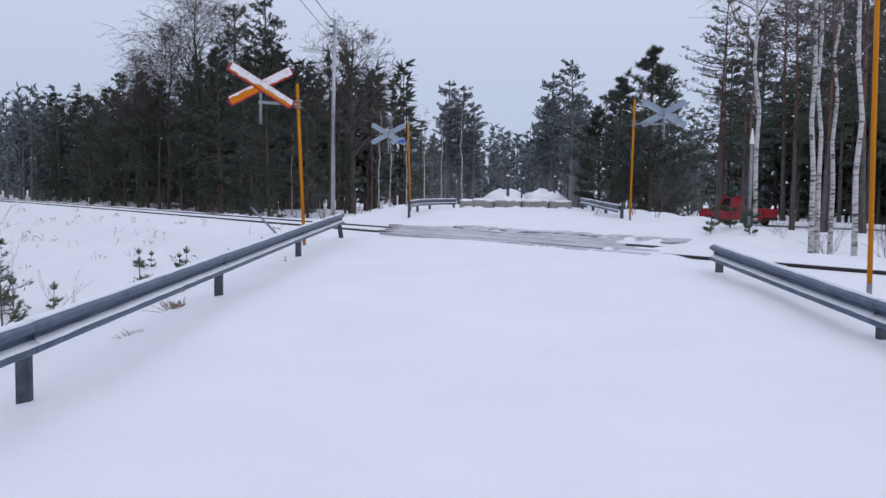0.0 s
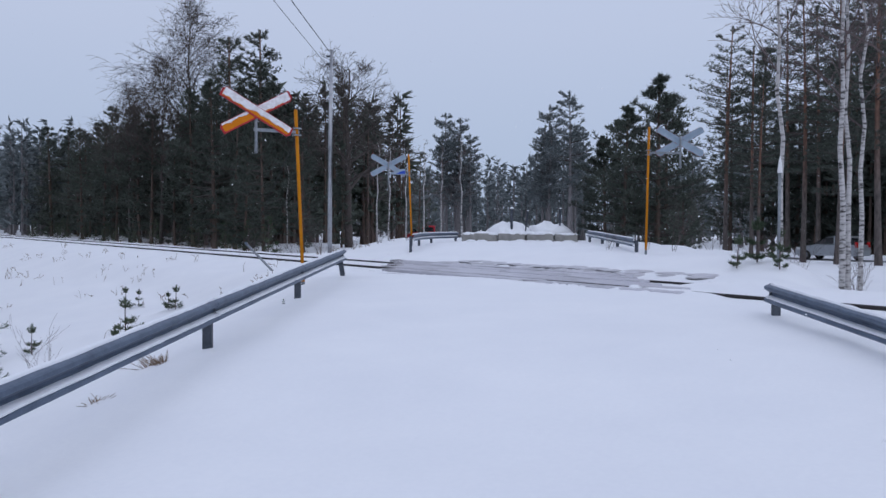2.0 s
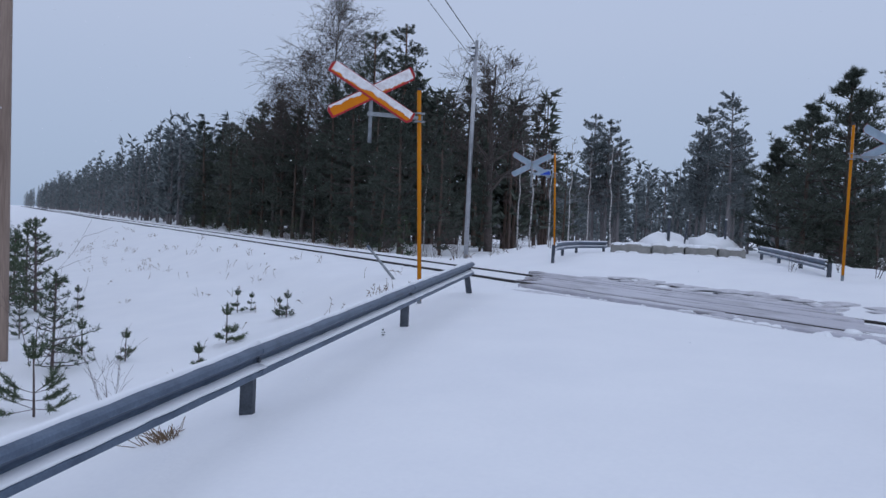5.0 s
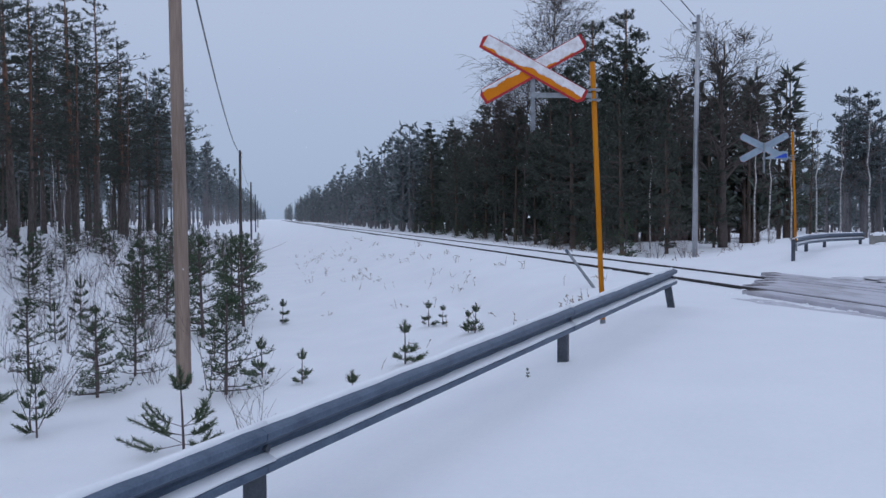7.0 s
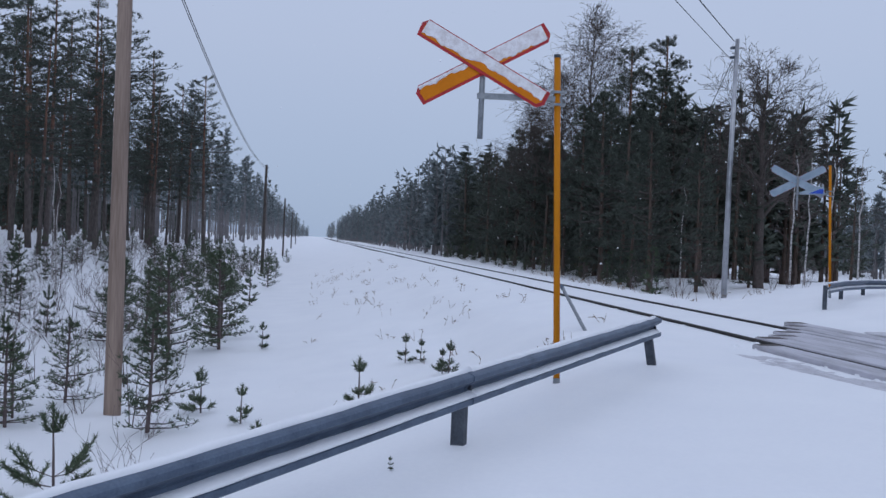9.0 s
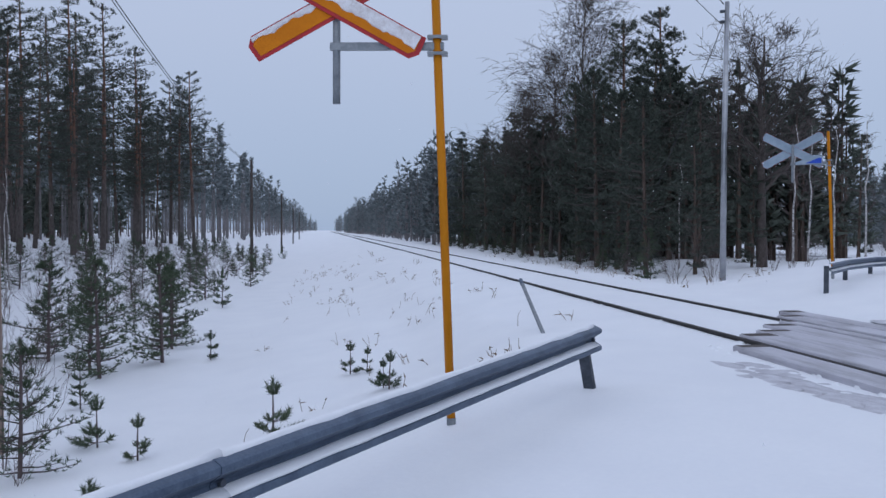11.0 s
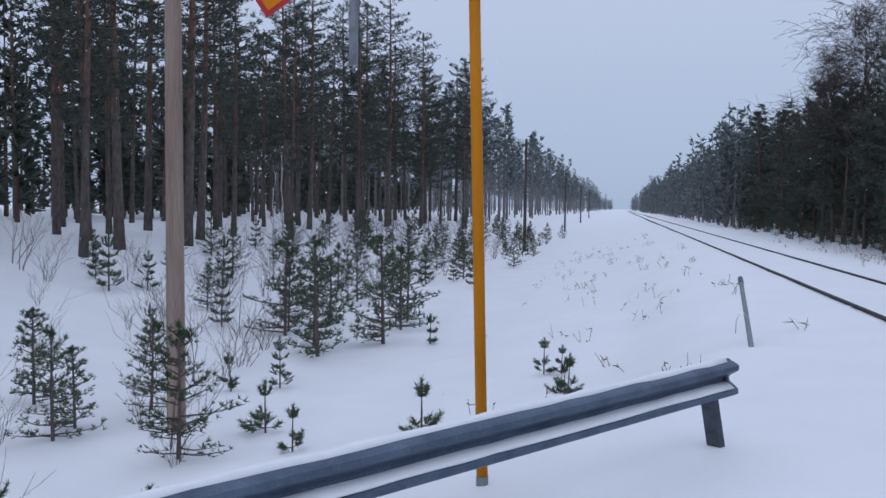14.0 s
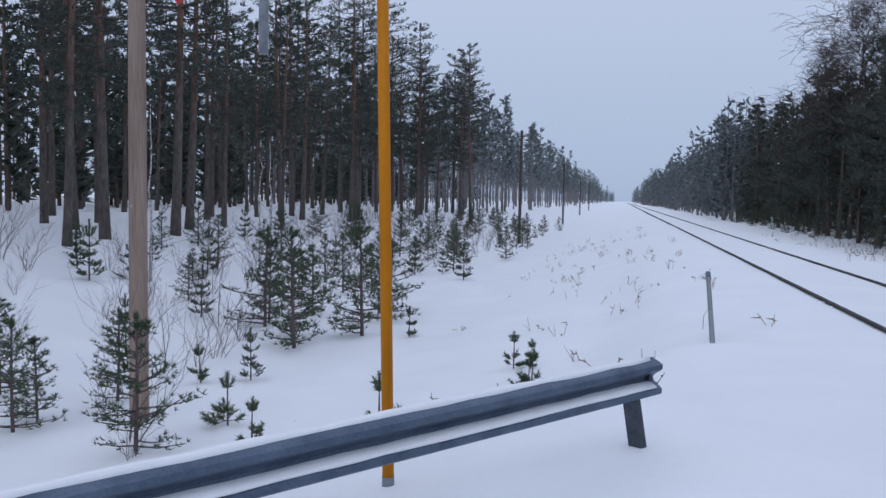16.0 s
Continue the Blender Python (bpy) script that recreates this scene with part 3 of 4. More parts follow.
def crossing_sign(x, y, z, tall, face, lean_x, label, has_front_snow=True, arm=-0.72, cross_z=3.24, cross=True, blue=False):
    """A yellow pole with a crossbuck on a side arm. face: the turn of the sign's front about the upright."""
    sign = thing("crossing_sign", pose(x, y, z), label, "crossing sign", "signs at the level crossing")
    rnd = random.Random(int(x * 7 + y))
    b = Build()
    b.tube([(0, 0, 0.13), (lean_x * 0.5, 0, 0.13 + (tall - 0.13) / 2), (lean_x, 0, tall)], [0.034, 0.034, 0.034], 16)
    part("pole", b, YELLOW, sign, smooth=True)
    b = Build()
    b.tube([(-lean_x * 0.1, 0, -0.6), (0, 0, 0.135)], [0.036, 0.036], 16)
    part("sleeve", b, BRACKET, sign, "grey steel foot sleeve")
    b = Build()
    b.tube([(lean_x, 0, tall - 0.005), (lean_x, 0, tall + 0.03)], [0.038, 0.036], 16)
    part("cap", b, POST, sign, "dark end cap")
    if not cross:
        return sign
    turn = pose(lean_x * 0.85, 0, 0, 0, 0, face)
    za = cross_z - 0.33
    b = Build()
    b.box(turn @ pose(arm / 2, 0.0, za), abs(arm) + 0.1, 0.045, 0.06, 0.006)
    part("side_arm", b, BRACKET, sign)
    for dz in (-0.06, 0.07):
        b = Build()
        b.box(turn @ pose(0.0, 0, za + dz), 0.16, 0.1, 0.025, 0.004)
        part("clamp", b, BRACKET, sign)
    b = Build()
    b.tube([turn @ Vector((arm, 0.01, cross_z - 0.78)), turn @ Vector((arm, 0.01, cross_z + 0.14))], [0.03, 0.03], 12)
    part("cross_post", b, BRACKET, sign, smooth=True)
    at = turn @ pose(arm, -0.045, cross_z)
    for turn_deg, y0, name in ((29, 0.012, "rear_board"), (-29, -0.012, "front_board")):
        b = Build()
        cross_plate(b, 1.54, 0.205, 0.012, turn_deg, y0)
        board = part(name, b, RED, sign, "red-edged crossbuck board", m=at)
        b = Build()
        cross_plate(b, 1.46, 0.145, 0.006, turn_deg, y0 - 0.005)
        part("yellow_field", b, ORANGE, board, "orange-yellow face")
        b = Build()
        cross_plate(b, 1.53, 0.198, 0.004, turn_deg, y0 + 0.0125)
        part("back_face", b, PLATE_BACK, board, "bare grey metal back")
        if has_front_snow:
            b = Build()
            cover = (lambda t: 0.2 + 0.6 * smooth_step(0.4, 0.6, t) + 0.15 * smooth_step(0.6, 1, t)) if turn_deg > 0 else (lambda t: 0.82 - 0.28 * smooth_step(0.25, 0.6, t))
            ragged_snow(b, rnd, 1.5, 0.172, turn_deg, y0 - 0.006, cover)
            part("stuck_snow", b, WET_SNOW, board, "ragged wet snow")
    if blue:
        b = Build()
        b.prism(turn @ pose(arm * 0.55, 0.05, za - 0.02), [(-0.3, 0.0), (0.3, 0.0), (0.3, 0.05), (-0.15, 0.22), (-0.3, 0.2)], 0.012)
        plate = part("small_plate", b, PLATE_BACK, sign, "pale grey plate with a blue corner")
        b = Build()
        b.prism(turn @ pose(arm * 0.4, 0.064, za), [(-0.16, 0.0), (0.2, 0.0), (-0.1, 0.13), (-0.16, 0.12)], 0.004)
        part("blue_corner", b, BLUE, plate)
    return sign


crossing_sign(-2.43, 17.4, -0.06, 3.5, 27.5, -0.155, "yellow pole with a red-edged yellow crossbuck, caked with snow", arm=-0.8, cross_z=3.39)
crossing_sign(-0.85, 33.8, 0.5, 3.46, 186, -0.14, "yellow pole with a crossbuck seen from its bare grey back", False, arm=0.8, cross_z=3.02, blue=True)
crossing_sign(6.24, 25.4, 0.4, 3.7, 180, 0.05, "yellow pole with a crossbuck turned away, grey metal back", False, arm=-0.92, cross_z=3.28)
crossing_sign(6.27, 10.7, -0.1, 4.6, 0, -0.08, "tall yellow pole beside the guard rail's end", False, arm=0.8, cross_z=4.3)


# ---- poles and wires ----
def utility_pole(x, y, top, r0, r1, label, lean=0.0, spots=False, lean_y=0.0, wood=None):
    z = ground_at(x, y)
    pole = thing("utility_pole", pose(x, y, z), label, "utility pole", "poles of the overhead line")
    b = Build()
    n = 10
    b.tube([(lean * i / n, lean_y * i / n, -0.6 + (top - z + 0.6) * i / n) for i in range(n + 1)], [r0 + (r1 - r0) * i / n for i in range(n + 1)], 18)
    part("shaft", b, wood or POLE_WOOD, pole, smooth=True)
    b = Build()
    b.tube([(lean, lean_y, top - z), (lean, lean_y, top - z + 0.06)], [r1 * 1.1, r1 * 0.4], 14)
    part("cap", b, POST, pole)
    for dz in (0.25, 0.6):
        b = Build()
        p = Vector((lean, lean_y, top - z - dz))
        b.tube([p, p + Vector((0.2, 0, 0)), p + Vector((0.2, 0, 0.12))], [0.015, 0.015, 0.03], 8)
        part("insulator", b, BRACKET, pole)
    if spots:
        b, rnd = Build(), random.Random(6)
        for _ in range(140):
            t = rnd.random() ** 1.1
            zz = (top - z) * t * 0.75
            a = math.radians(rnd.gauss(205, 14))
            r = (r0 + (r1 - r0) * (zz + 0.6) / (top - z + 0.6))
            c = Vector((math.cos(a) * r + lean * zz / (top - z), math.sin(a) * r + lean_y * zz / (top - z), zz))
            nrm, tan = Vector((math.cos(a), math.sin(a), 0)), Vector((-math.sin(a), math.cos(a), 0))
            w, h = rnd.uniform(0.006, 0.018), rnd.uniform(0.01, 0.05)
            i = len(b.v)
            b.v.extend((c + tan * w + nrm * 0.001, c + Vector((0, 0, h)) + nrm * 0.003, c - tan * w + nrm * 0.001, c - Vector((0, 0, h)) + nrm * 0.002, c + nrm * 0.008))
            for k in range(4):
                b.face(i + k, i + (k + 1) % 4, i + 4)
        tagged(part("snow_specks", b, SNOW_SOFT, pole, "flecks of snow blown onto the wood"), kind="stuff")
    return pole


def wire(p, q, sag, r=0.012, label="thin black overhead cable"):
    b = Build()
    p, q = Vector(p), Vector(q)
    pts = [p + (q - p) * (i / 24) - Vector((0, 0, sag * 4 * (i / 24) * (1 - i / 24))) for i in range(25)]
    b.tube(pts, [r] * 25, 5)
    tagged(part("overhead_wire", b, CABLE), label, "overhead wire", "overhead wires")


utility_pole(-11.45, 19.5, 8.3, 0.15, 0.115, "weathered brown wooden utility pole flecked with snow", -0.16, True, 0.0)
for s_at, u_at, top in ((78.3, 1.63, 7.1), (134, 1.2, 6.8), (190, 0.8, 6.6), (246, 0.4, 6.5)):
    px, py = across(u_at, s_at)
    utility_pole(px, py, top, 0.14, 0.1, "dark wooden utility pole standing in the cleared strip", wood=DARK_BARK)


def grey_pole(x, y, top):
    z = ground_at(x, y)
    pole = thing("grey_pole", pose(x, y, z), "tall grey metal line pole beside the track", "utility pole")
    b = Build()
    b.tube([(0, 0, -0.5), (0, 0, (top - z) * 0.5), (0.06, 0, top - z)], [0.125, 0.105, 0.085], 16)
    part("shaft", b, POLE_GREY, pole, smooth=True)
    for dz in (0.35, 0.75):
        b = Build()
        b.box(pose(-0.06, 0, top - z - dz), 0.3, 0.12, 0.1, 0.02)
        part("bracket", b, POST, pole)


grey_pole(-5.6, 45.8, 10.45)
utility_pole(-6.4, -9.0, 10.6, 0.15, 0.11, "weathered wooden utility pole carrying two wires")
wire((-5.65, 45.7, 10.35), (-6.3, -9.0, 10.5), 0.3, 0.02)
wire((-5.75, 45.7, 9.6), (-6.6, -9.0, 10.0), 0.3, 0.013)
wire((-5.7, 45.8, 9.6), (-11.0, 52.4, 1.0), 0.0, 0.015, "dark guy wire of the line pole")
w2 = across(1.63, 78.3)
wire((-11.65, 19.5, 8.05), (w2[0], w2[1], 6.95), 1.0, 0.014)
wire((-11.65, 19.5, 7.92), (w2[0], w2[1], 6.85), 1.0, 0.012)
for s_a, u_a, s_b, u_b in ((78.3, 1.63, 134, 1.2), (134, 1.2, 190, 0.8), (190, 0.8, 246, 0.4)):
    pa, pb = across(u_a, s_a), across(u_b, s_b)
    wire((*pa, 6.5), (*pb, 6.3), 0.8, 0.014)


# ---- far side of the crossing ----
def make_barrier():
    rnd = random.Random(12)
    y = 38.0
    widths = (1.55, 1.2, 1.2, 1.05)
    x = 1.2
    for i, w in enumerate(widths):
        z = ground_at(x + w / 2, y)
        block = thing("concrete_block", pose(x + w / 2, y + rnd.uniform(-0.1, 0.1), z, 0, 0, rnd.uniform(-3, 3)), "rough grey concrete barrier block under drifted snow", "concrete block", "blocks closing the road")
        b = Build()
        b.box(pose(0, 0, -0.02), w - 0.04, 0.6, 0.72 + rnd.uniform(-0.06, 0.04), 0.05)
        part("block", b, CONCRETE, block)
        for _ in range(9):
            b = Build()
            lump(b, rnd, (rnd.uniform(-0.48, 0.48) * w, rnd.uniform(-0.16, 0.3), 0.3), rnd.uniform(0.16, 0.3), 0.45, 4, 10)
            part("snow_cover", b, SNOW_SOFT, block, "snow lying on top", smooth=True)
        for _ in range(6):
            b = Build()
            lump(b, rnd, (rnd.uniform(-0.5, 0.5) * w, -0.42 + rnd.uniform(-0.1, 0.1), -0.12), rnd.uniform(0.2, 0.34), 0.6, 4, 10)
            part("snow_drift", b, SNOW_SOFT, block, "snow drifted against the foot", smooth=True)
        x += w + 0.03
    for cx, r, f in ((3.35, 1.1, 0.8), (5.15, 1.15, 0.8)):
        b = Build()
        lump(b, rnd, (cx, y + 1.0, 0.45), r, f, 7, 18)
        tagged(part("snow_mound", b, SNOW_SOFT, smooth=True), "rounded mound of ploughed snow behind the blocks", "snow mound", "snow mounds")
    for px, h, lean, r in ((3.43, 0.95, 0.0, 0.06), (4.0, 0.85, 0.14, 0.035), (5.56, 0.95, 0.02, 0.045)):
        post = thing("marker_stake", pose(px, y + 0.35, 1.03), "short wooden stake standing in the snow by the blocks", "stake", "stakes by the blocks")
        b = Build()
        b.tube([(0, 0, -0.5), (lean, 0, h)], [r, r], 8)
        part("stake", b, POST, post)
        b = Build()
        lump(b, rnd, (lean, 0, h), r * 1.3, 0.8, 3, 8)
        part("snow_tip", b, SNOW_SOFT, post, "cap of snow", smooth=True)


make_barrier()


def marker_post(x, y, tall):
    z = ground_at(x, y)
    post = thing("marker_post", pose(x, y, z), "grey railway marker post with a white pointed top", "marker post")
    b = Build()
    b.tube([(0, 0, -0.4), (0, 0, tall - 0.36)], [0.036, 0.034], 12)
    part("shaft", b, BRACKET, post, smooth=True)
    b = Build()
    b.tube([(0, 0, tall - 0.39), (0, 0, tall - 0.35), (0, 0, tall - 0.1), (0, 0, tall)], [0.055, 0.06, 0.028, 0.008], 14)
    part("point", b, WHITE, post, "white pointed cap")


marker_post(8.2, 20.65, 2.55)


def leaning_stick():
    stick = thing("metal_stake", pose(-4.36, 24.09, ground_at(-4.36, 24.09)), "thin grey metal stake leaning in the snow beside the track", "stake")
    b = Build()
    b.tube([(0.25, -0.38, -0.2), (0, 0, 0), (-1.02, 1.53, 0.66)], [0.034, 0.034, 0.032], 12)
    part("pipe", b, BRACKET, stick, smooth=True)
    b = Build()
    b.tube([(-1.01, 1.515, 0.65), (-1.12, 1.68, 0.72)], [0.038, 0.038], 12)
    part("sleeve", b, STEEL, stick, "clamped end")


leaning_stick()


# ---- trees ----
def pine_trunk(rnd, h, r, bend):
    n = 10
    px, py = rnd.uniform(-bend, bend), rnd.uniform(-bend, bend)
    pts = [Vector((px * math.sin(2.2 * i / n), py * math.sin(2.6 * i / n), -0.5 + (h + 0.5) * i / n)) for i in range(n + 1)]
    rad = [r * (1.18 - i / n) / 1.18 + 0.012 for i in range(n + 1)]
    rad[0] *= 1.25
    return pts, rad


def on_trunk(pts, h, z):
    t = max(0.0, min(0.9999, (z + 0.5) / (h + 0.5))) * (len(pts) - 1)
    i = int(t)
    return pts[i].lerp(pts[i + 1], t - i)


def conifer(name, seed, h, r, low, spread, whorl, per, tufts, count, length, width, needles, bark, label, top=0.25, droop=0.1, rise=0.35, category="pine tree", skirt=0.5):
    """A pine: low is the height at which the crown starts, spread its greatest reach."""
    rnd = random.Random(seed)
    tree = thing(name, pose(0, 0, 0), label, category)
    pts, rad = pine_trunk(rnd, h, r, h * 0.012)
    b = Build()
    b.tube(pts, rad, 9)
    part("trunk", b, bark, tree, smooth=True)
    c = Build()
    z = low
    while z < h * 0.985:
        t = (z - low) / (h - low)
        full = min(1.0, skirt + t * 2.0) if t < 0.25 else 1.0 - ((t - 0.25) / 0.75) ** 1.25 * (1 - top)
        reach = spread * full * rnd.uniform(0.72, 1.2)
        for k in range(per):
            if rnd.random() < 0.16:
                continue
            a = rnd.uniform(0, 6.283)
            ln = reach * rnd.uniform(0.6, 1.12)
            lift = (-droop + (rise + droop) * t + rnd.uniform(-0.12, 0.12))
            o = on_trunk(pts, h, z + rnd.uniform(-0.3, 0.3) * whorl)
            d = Vector((math.cos(a), math.sin(a), lift))
            bend = Vector((rnd.uniform(-0.15, 0.15), rnd.uniform(-0.15, 0.15), 0.16))
            p = [o, o + d * ln * 0.5 + bend * ln * 0.2, o + d * ln + bend * ln]
            br = 0.012 + 0.012 * ln
            c.tube(p, [br, br * 0.7, br * 0.25], 3, 0, cap=False)
            side = Vector((-math.sin(a), math.cos(a), 0))
            for _ in range(max(2, int(tufts * (0.45 + 0.55 * ln / spread)))):
                q = rnd.random() ** 0.6
                q = 0.22 + 0.8 * q
                w = p[0].lerp(p[1], q * 2) if q < 0.5 else p[1].lerp(p[2], q * 2 - 1)
                off = side * rnd.gauss(0, 0.2) * ln * (1.2 - 0.5 * q) + Vector((0, 0, rnd.gauss(0.03, 0.05) * ln ** 0.5))
                c.tuft(rnd, w + off, (d * 0.5 + off + Vector((0, 0, 0.35))), count, length * rnd.uniform(0.7, 1.2), width)
        z += whorl * rnd.uniform(0.75, 1.25)
    for _ in range(tufts):
        c.tuft(rnd, pts[-1] - Vector((0, 0, rnd.uniform(0, 0.6) * min(1, h * 0.2))), Vector((0, 0, 1)), count, length, width)
    part("crown", c, (DARK_BARK, needles), tree)
    return tree


def sapling(name, seed, h, spread, label, needle=0.055, gap=False, rise=1.0):
    """A young pine with whorls of upturned shoots thick with needles."""
    rnd = random.Random(seed)
    tree = thing(name, pose(0, 0, 0), label, "pine sapling", "self-sown young pines")
    lean = rnd.uniform(-0.06, 0.06) * h
    b = Build()
    b.tube([(0, 0, -0.3), (lean * 0.5, 0, h * 0.5), (lean, 0, h * 0.97)], [0.012 + 0.008 * h, 0.008 + 0.005 * h, 0.004], 6)
    part("trunk", b, TWIG, tree, smooth=True)
    c = Build()

    def shoot(p, q, r, dens):
        c.tube([p, q], [r, r * 0.5], 3, 0, cap=False)
        d = (q - p).normalized()
        n = int((q - p).length * dens) + 3
        for i in range(n):
            w = p.lerp(q, 0.12 + 0.88 * (i + rnd.random()) / n)
            c.tuft(rnd, w, d * 0.9, 3, needle * rnd.uniform(0.7, 1.35), 0.0050 + 0.0012 * h, open_=1.0)

    levels = max(2, int(h / 0.34))
    for lv in range(levels):
        t = lv / levels
        z = h * (0.1 + 0.3 * t) if gap else h * (0.08 + 0.62 * t)
        for k in range(rnd.randint(3, 5)):
            a = rnd.uniform(0, 6.283)
            ln = spread * (1.0 - 0.55 * t) * rnd.uniform(0.6, 1.2)
            o = Vector((lean * z / h, 0, z))
            d = Vector((math.cos(a), math.sin(a), rise * (0.05 + 0.45 * t) + rnd.uniform(-0.12, 0.15)))
            mid = o + d * ln * 0.55
            end = mid + (d * 0.8 + Vector((0, 0, rise * (0.5 + 0.4 * t)))).normalized() * ln * 0.5
            c.tube([o, mid], [0.006, 0.005], 3, 0, cap=False)
            shoot(o.lerp(mid, 0.55), mid, 0.005, 70)
            shoot(mid, end, 0.005, 95)
            for sd in (-1, 1):
                s = Vector((-math.sin(a), math.cos(a), 0)) * sd
                st = o.lerp(mid, rnd.uniform(0.7, 1.0))
                shoot(st, st + (d * 0.7 + s * 0.7 + Vector((0, 0, 0.4))).normalized() * ln * rnd.uniform(0.3, 0.5), 0.004, 85)
    shoot(Vector((lean * 0.7, 0, h * 0.7)), Vector((lean, 0, h)), 0.006, 150)
    for k in range(5):
        a = k * 1.257 + rnd.random()
        o = Vector((lean * 0.72, 0, h * 0.72))
        q = o + Vector((math.cos(a) * 0.75, math.sin(a) * 0.75, 0.6)).normalized() * h * 0.1
        shoot(o, q, 0.004, 100)
        shoot(q, q + Vector((math.cos(a) * 0.3, math.sin(a) * 0.3, 1)).normalized() * h * 0.11, 0.004, 130)
    part("crown", c, (TWIG, NEEDLES_YOUNG), tree)
    return tree


def limb(c, rnd, p, d, ln, r, depth, kinks, droop, fork, spread_a, thin=0.004):
    """A forking limb; returns nothing, adds tubes."""
    pts, rad = [p], [r]
    q, e = Vector(p), Vector(d).normalized()
    for i in range(kinks):
        e = (e + Vector((rnd.gauss(0, 0.16), rnd.gauss(0, 0.16), rnd.gauss(0.03, 0.1) - droop * (i + 1) / kinks))).normalized()
        q = q + e * ln / kinks
        pts.append(q.copy())
        rad.append(max(thin * 0.6, r * (1 - 0.75 * (i + 1) / kinks)))
        if depth > 0:
            for _ in range(fork):
                s = Vector((rnd.gauss(0, 1), rnd.gauss(0, 1), rnd.gauss(0.15, 0.5)))
                s = (e * (1.0 / spread_a) + (s - e * s.dot(e)).normalized()).normalized()
                limb(c, rnd, q, s, ln * rnd.uniform(0.42, 0.7), max(rad[-1] * 0.62, thin), depth - 1, max(2, kinks - 1), droop * 1.6, fork, spread_a, thin)
    c.tube(pts, rad, 3 if r < 0.05 else 6, 0, cap=False)


def broadleaf(name, seed, h, r, low, reach, bark, label, droop, limbs, fork=2, twist=0.5, category="birch tree", deep=2, thin=0.007):
    rnd = random.Random(seed)
    tree = thing(name, pose(0, 0, 0), label, category)
    b, c = Build(), Build()
    n = 9
    wob = [Vector((rnd.gauss(0, 0.018) * h * i / n, rnd.gauss(0, 0.018) * h * i / n, 0)) for i in range(n + 1)]
    pts = [Vector((0, 0, -0.4 + (h * 0.9 + 0.4) * i / n)) + wob[i] * 0.6 for i in range(n + 1)]
    b.tube(pts, [r * (1 - 0.9 * i / n) + 0.008 for i in range(n + 1)], 10)
    part("trunk", b, bark, tree, smooth=True)
    for k in range(limbs):
        t = (k + rnd.random()) / limbs
        z = low + (h * 0.88 - low) * t
        i = (z + 0.4) / (h * 0.9 + 0.4) * n
        o = pts[int(i)].lerp(pts[min(n, int(i) + 1)], i - int(i))
        a = k * 2.4 + rnd.uniform(-0.4, 0.4)
        ln = reach * (1.0 - 0.62 * t) * rnd.uniform(0.7, 1.15)
        limb(c, rnd, o, Vector((math.cos(a), math.sin(a), twist + 0.7 * t)), ln, r * (0.42 - 0.3 * t) * 0.8 + 0.006, deep, 4, droop, fork, 0.8, thin)
    part("crown", c, TWIG if bark is BIRCH else DARK_BARK, tree, "bare leafless branches")
    return tree


def bare_shrub(name, seed, h, stems, label, category="shrub"):
    rnd = random.Random(seed)
    bush = thing(name, pose(0, 0, 0), label, category, "bare bushes in the snow")
    for _ in range(stems):
        c = Build()
        a = rnd.uniform(0, 6.283)
        limb(c, rnd, Vector((rnd.gauss(0, 0.05), rnd.gauss(0, 0.05), -0.15)), Vector((math.cos(a) * 0.35, math.sin(a) * 0.35, 1)), h * rnd.uniform(0.7, 1.1), 0.006 + 0.004 * h, 2 if h > 0.5 else 1, 4, -0.04, 1, 0.55)
        part("stem", c, TWIG, bush)
    return bush


STANDING = set()


def plant(protos, places, rnd, lo=0.85, hi=1.15, sink=0.0):
    """Sets the prototypes in turn at the places: each prototype stands at its first place, copies at the others."""
    for i, pl in enumerate(places):
        x, y = pl[0], pl[1]
        k = i % len(protos)
        size = pl[2] if len(pl) > 2 else rnd.uniform(lo, hi)
        m = pose(x, y, ground_at(x, y) - sink, rnd.uniform(-1.5, 1.5), rnd.uniform(-1.5, 1.5), rnd.uniform(0, 360)) @ Matrix.Scale(size, 4)
        o = protos[k]
        if o.name not in STANDING:
            STANDING.add(o.name)
            o.matrix_basis = m
        else:
            s = o.scale.copy()
            copy_thing(o, m @ Matrix.Diagonal((1 / s.x, 1 / s.y, 1 / s.z, 1)))


TALL = "tall Scots pine with a bare lower trunk and dark crown"
TALL_PINES = [conifer("pine_tree", 20 + i, h, r, lo, sp, 0.66, 5, 25, 6, 0.25, 0.022, NEEDLES, PINE_TRUNK, TALL, 0.28, 0.1, 0.25) for i, (h, r, lo, sp) in enumerate(((17, 0.17, 5.8, 3.1), (15, 0.145, 4.6, 2.7), (18.5, 0.19, 6.6, 3.4)))]
SLIM_PINES = [conifer("pine_tree", 40 + i, h, r, lo, sp, 0.75, 4, 13, 5, 0.42, 0.06, NEEDLES, PINE_TRUNK, "slender forest pine with its crown high up", 0.35, 0.05, 0.35) for i, (h, r, lo, sp) in enumerate(((17, 0.17, 7.0, 2.6), (15, 0.14, 6.5, 2.3)))]
FULL_PINES = [conifer("pine_tree", 60 + i, h, r, lo, sp, 0.5, 6, 15, 6, 0.31, 0.036, NEEDLES, PINE_BARK, "dense dark conifer branched almost to the ground", 0.14, 0.15, 0.3) for i, (h, r, lo, sp) in enumerate(((11, 0.15, 0.7, 2.4), (12.5, 0.17, 1.2, 2.6), (9, 0.13, 0.5, 2.1)))]
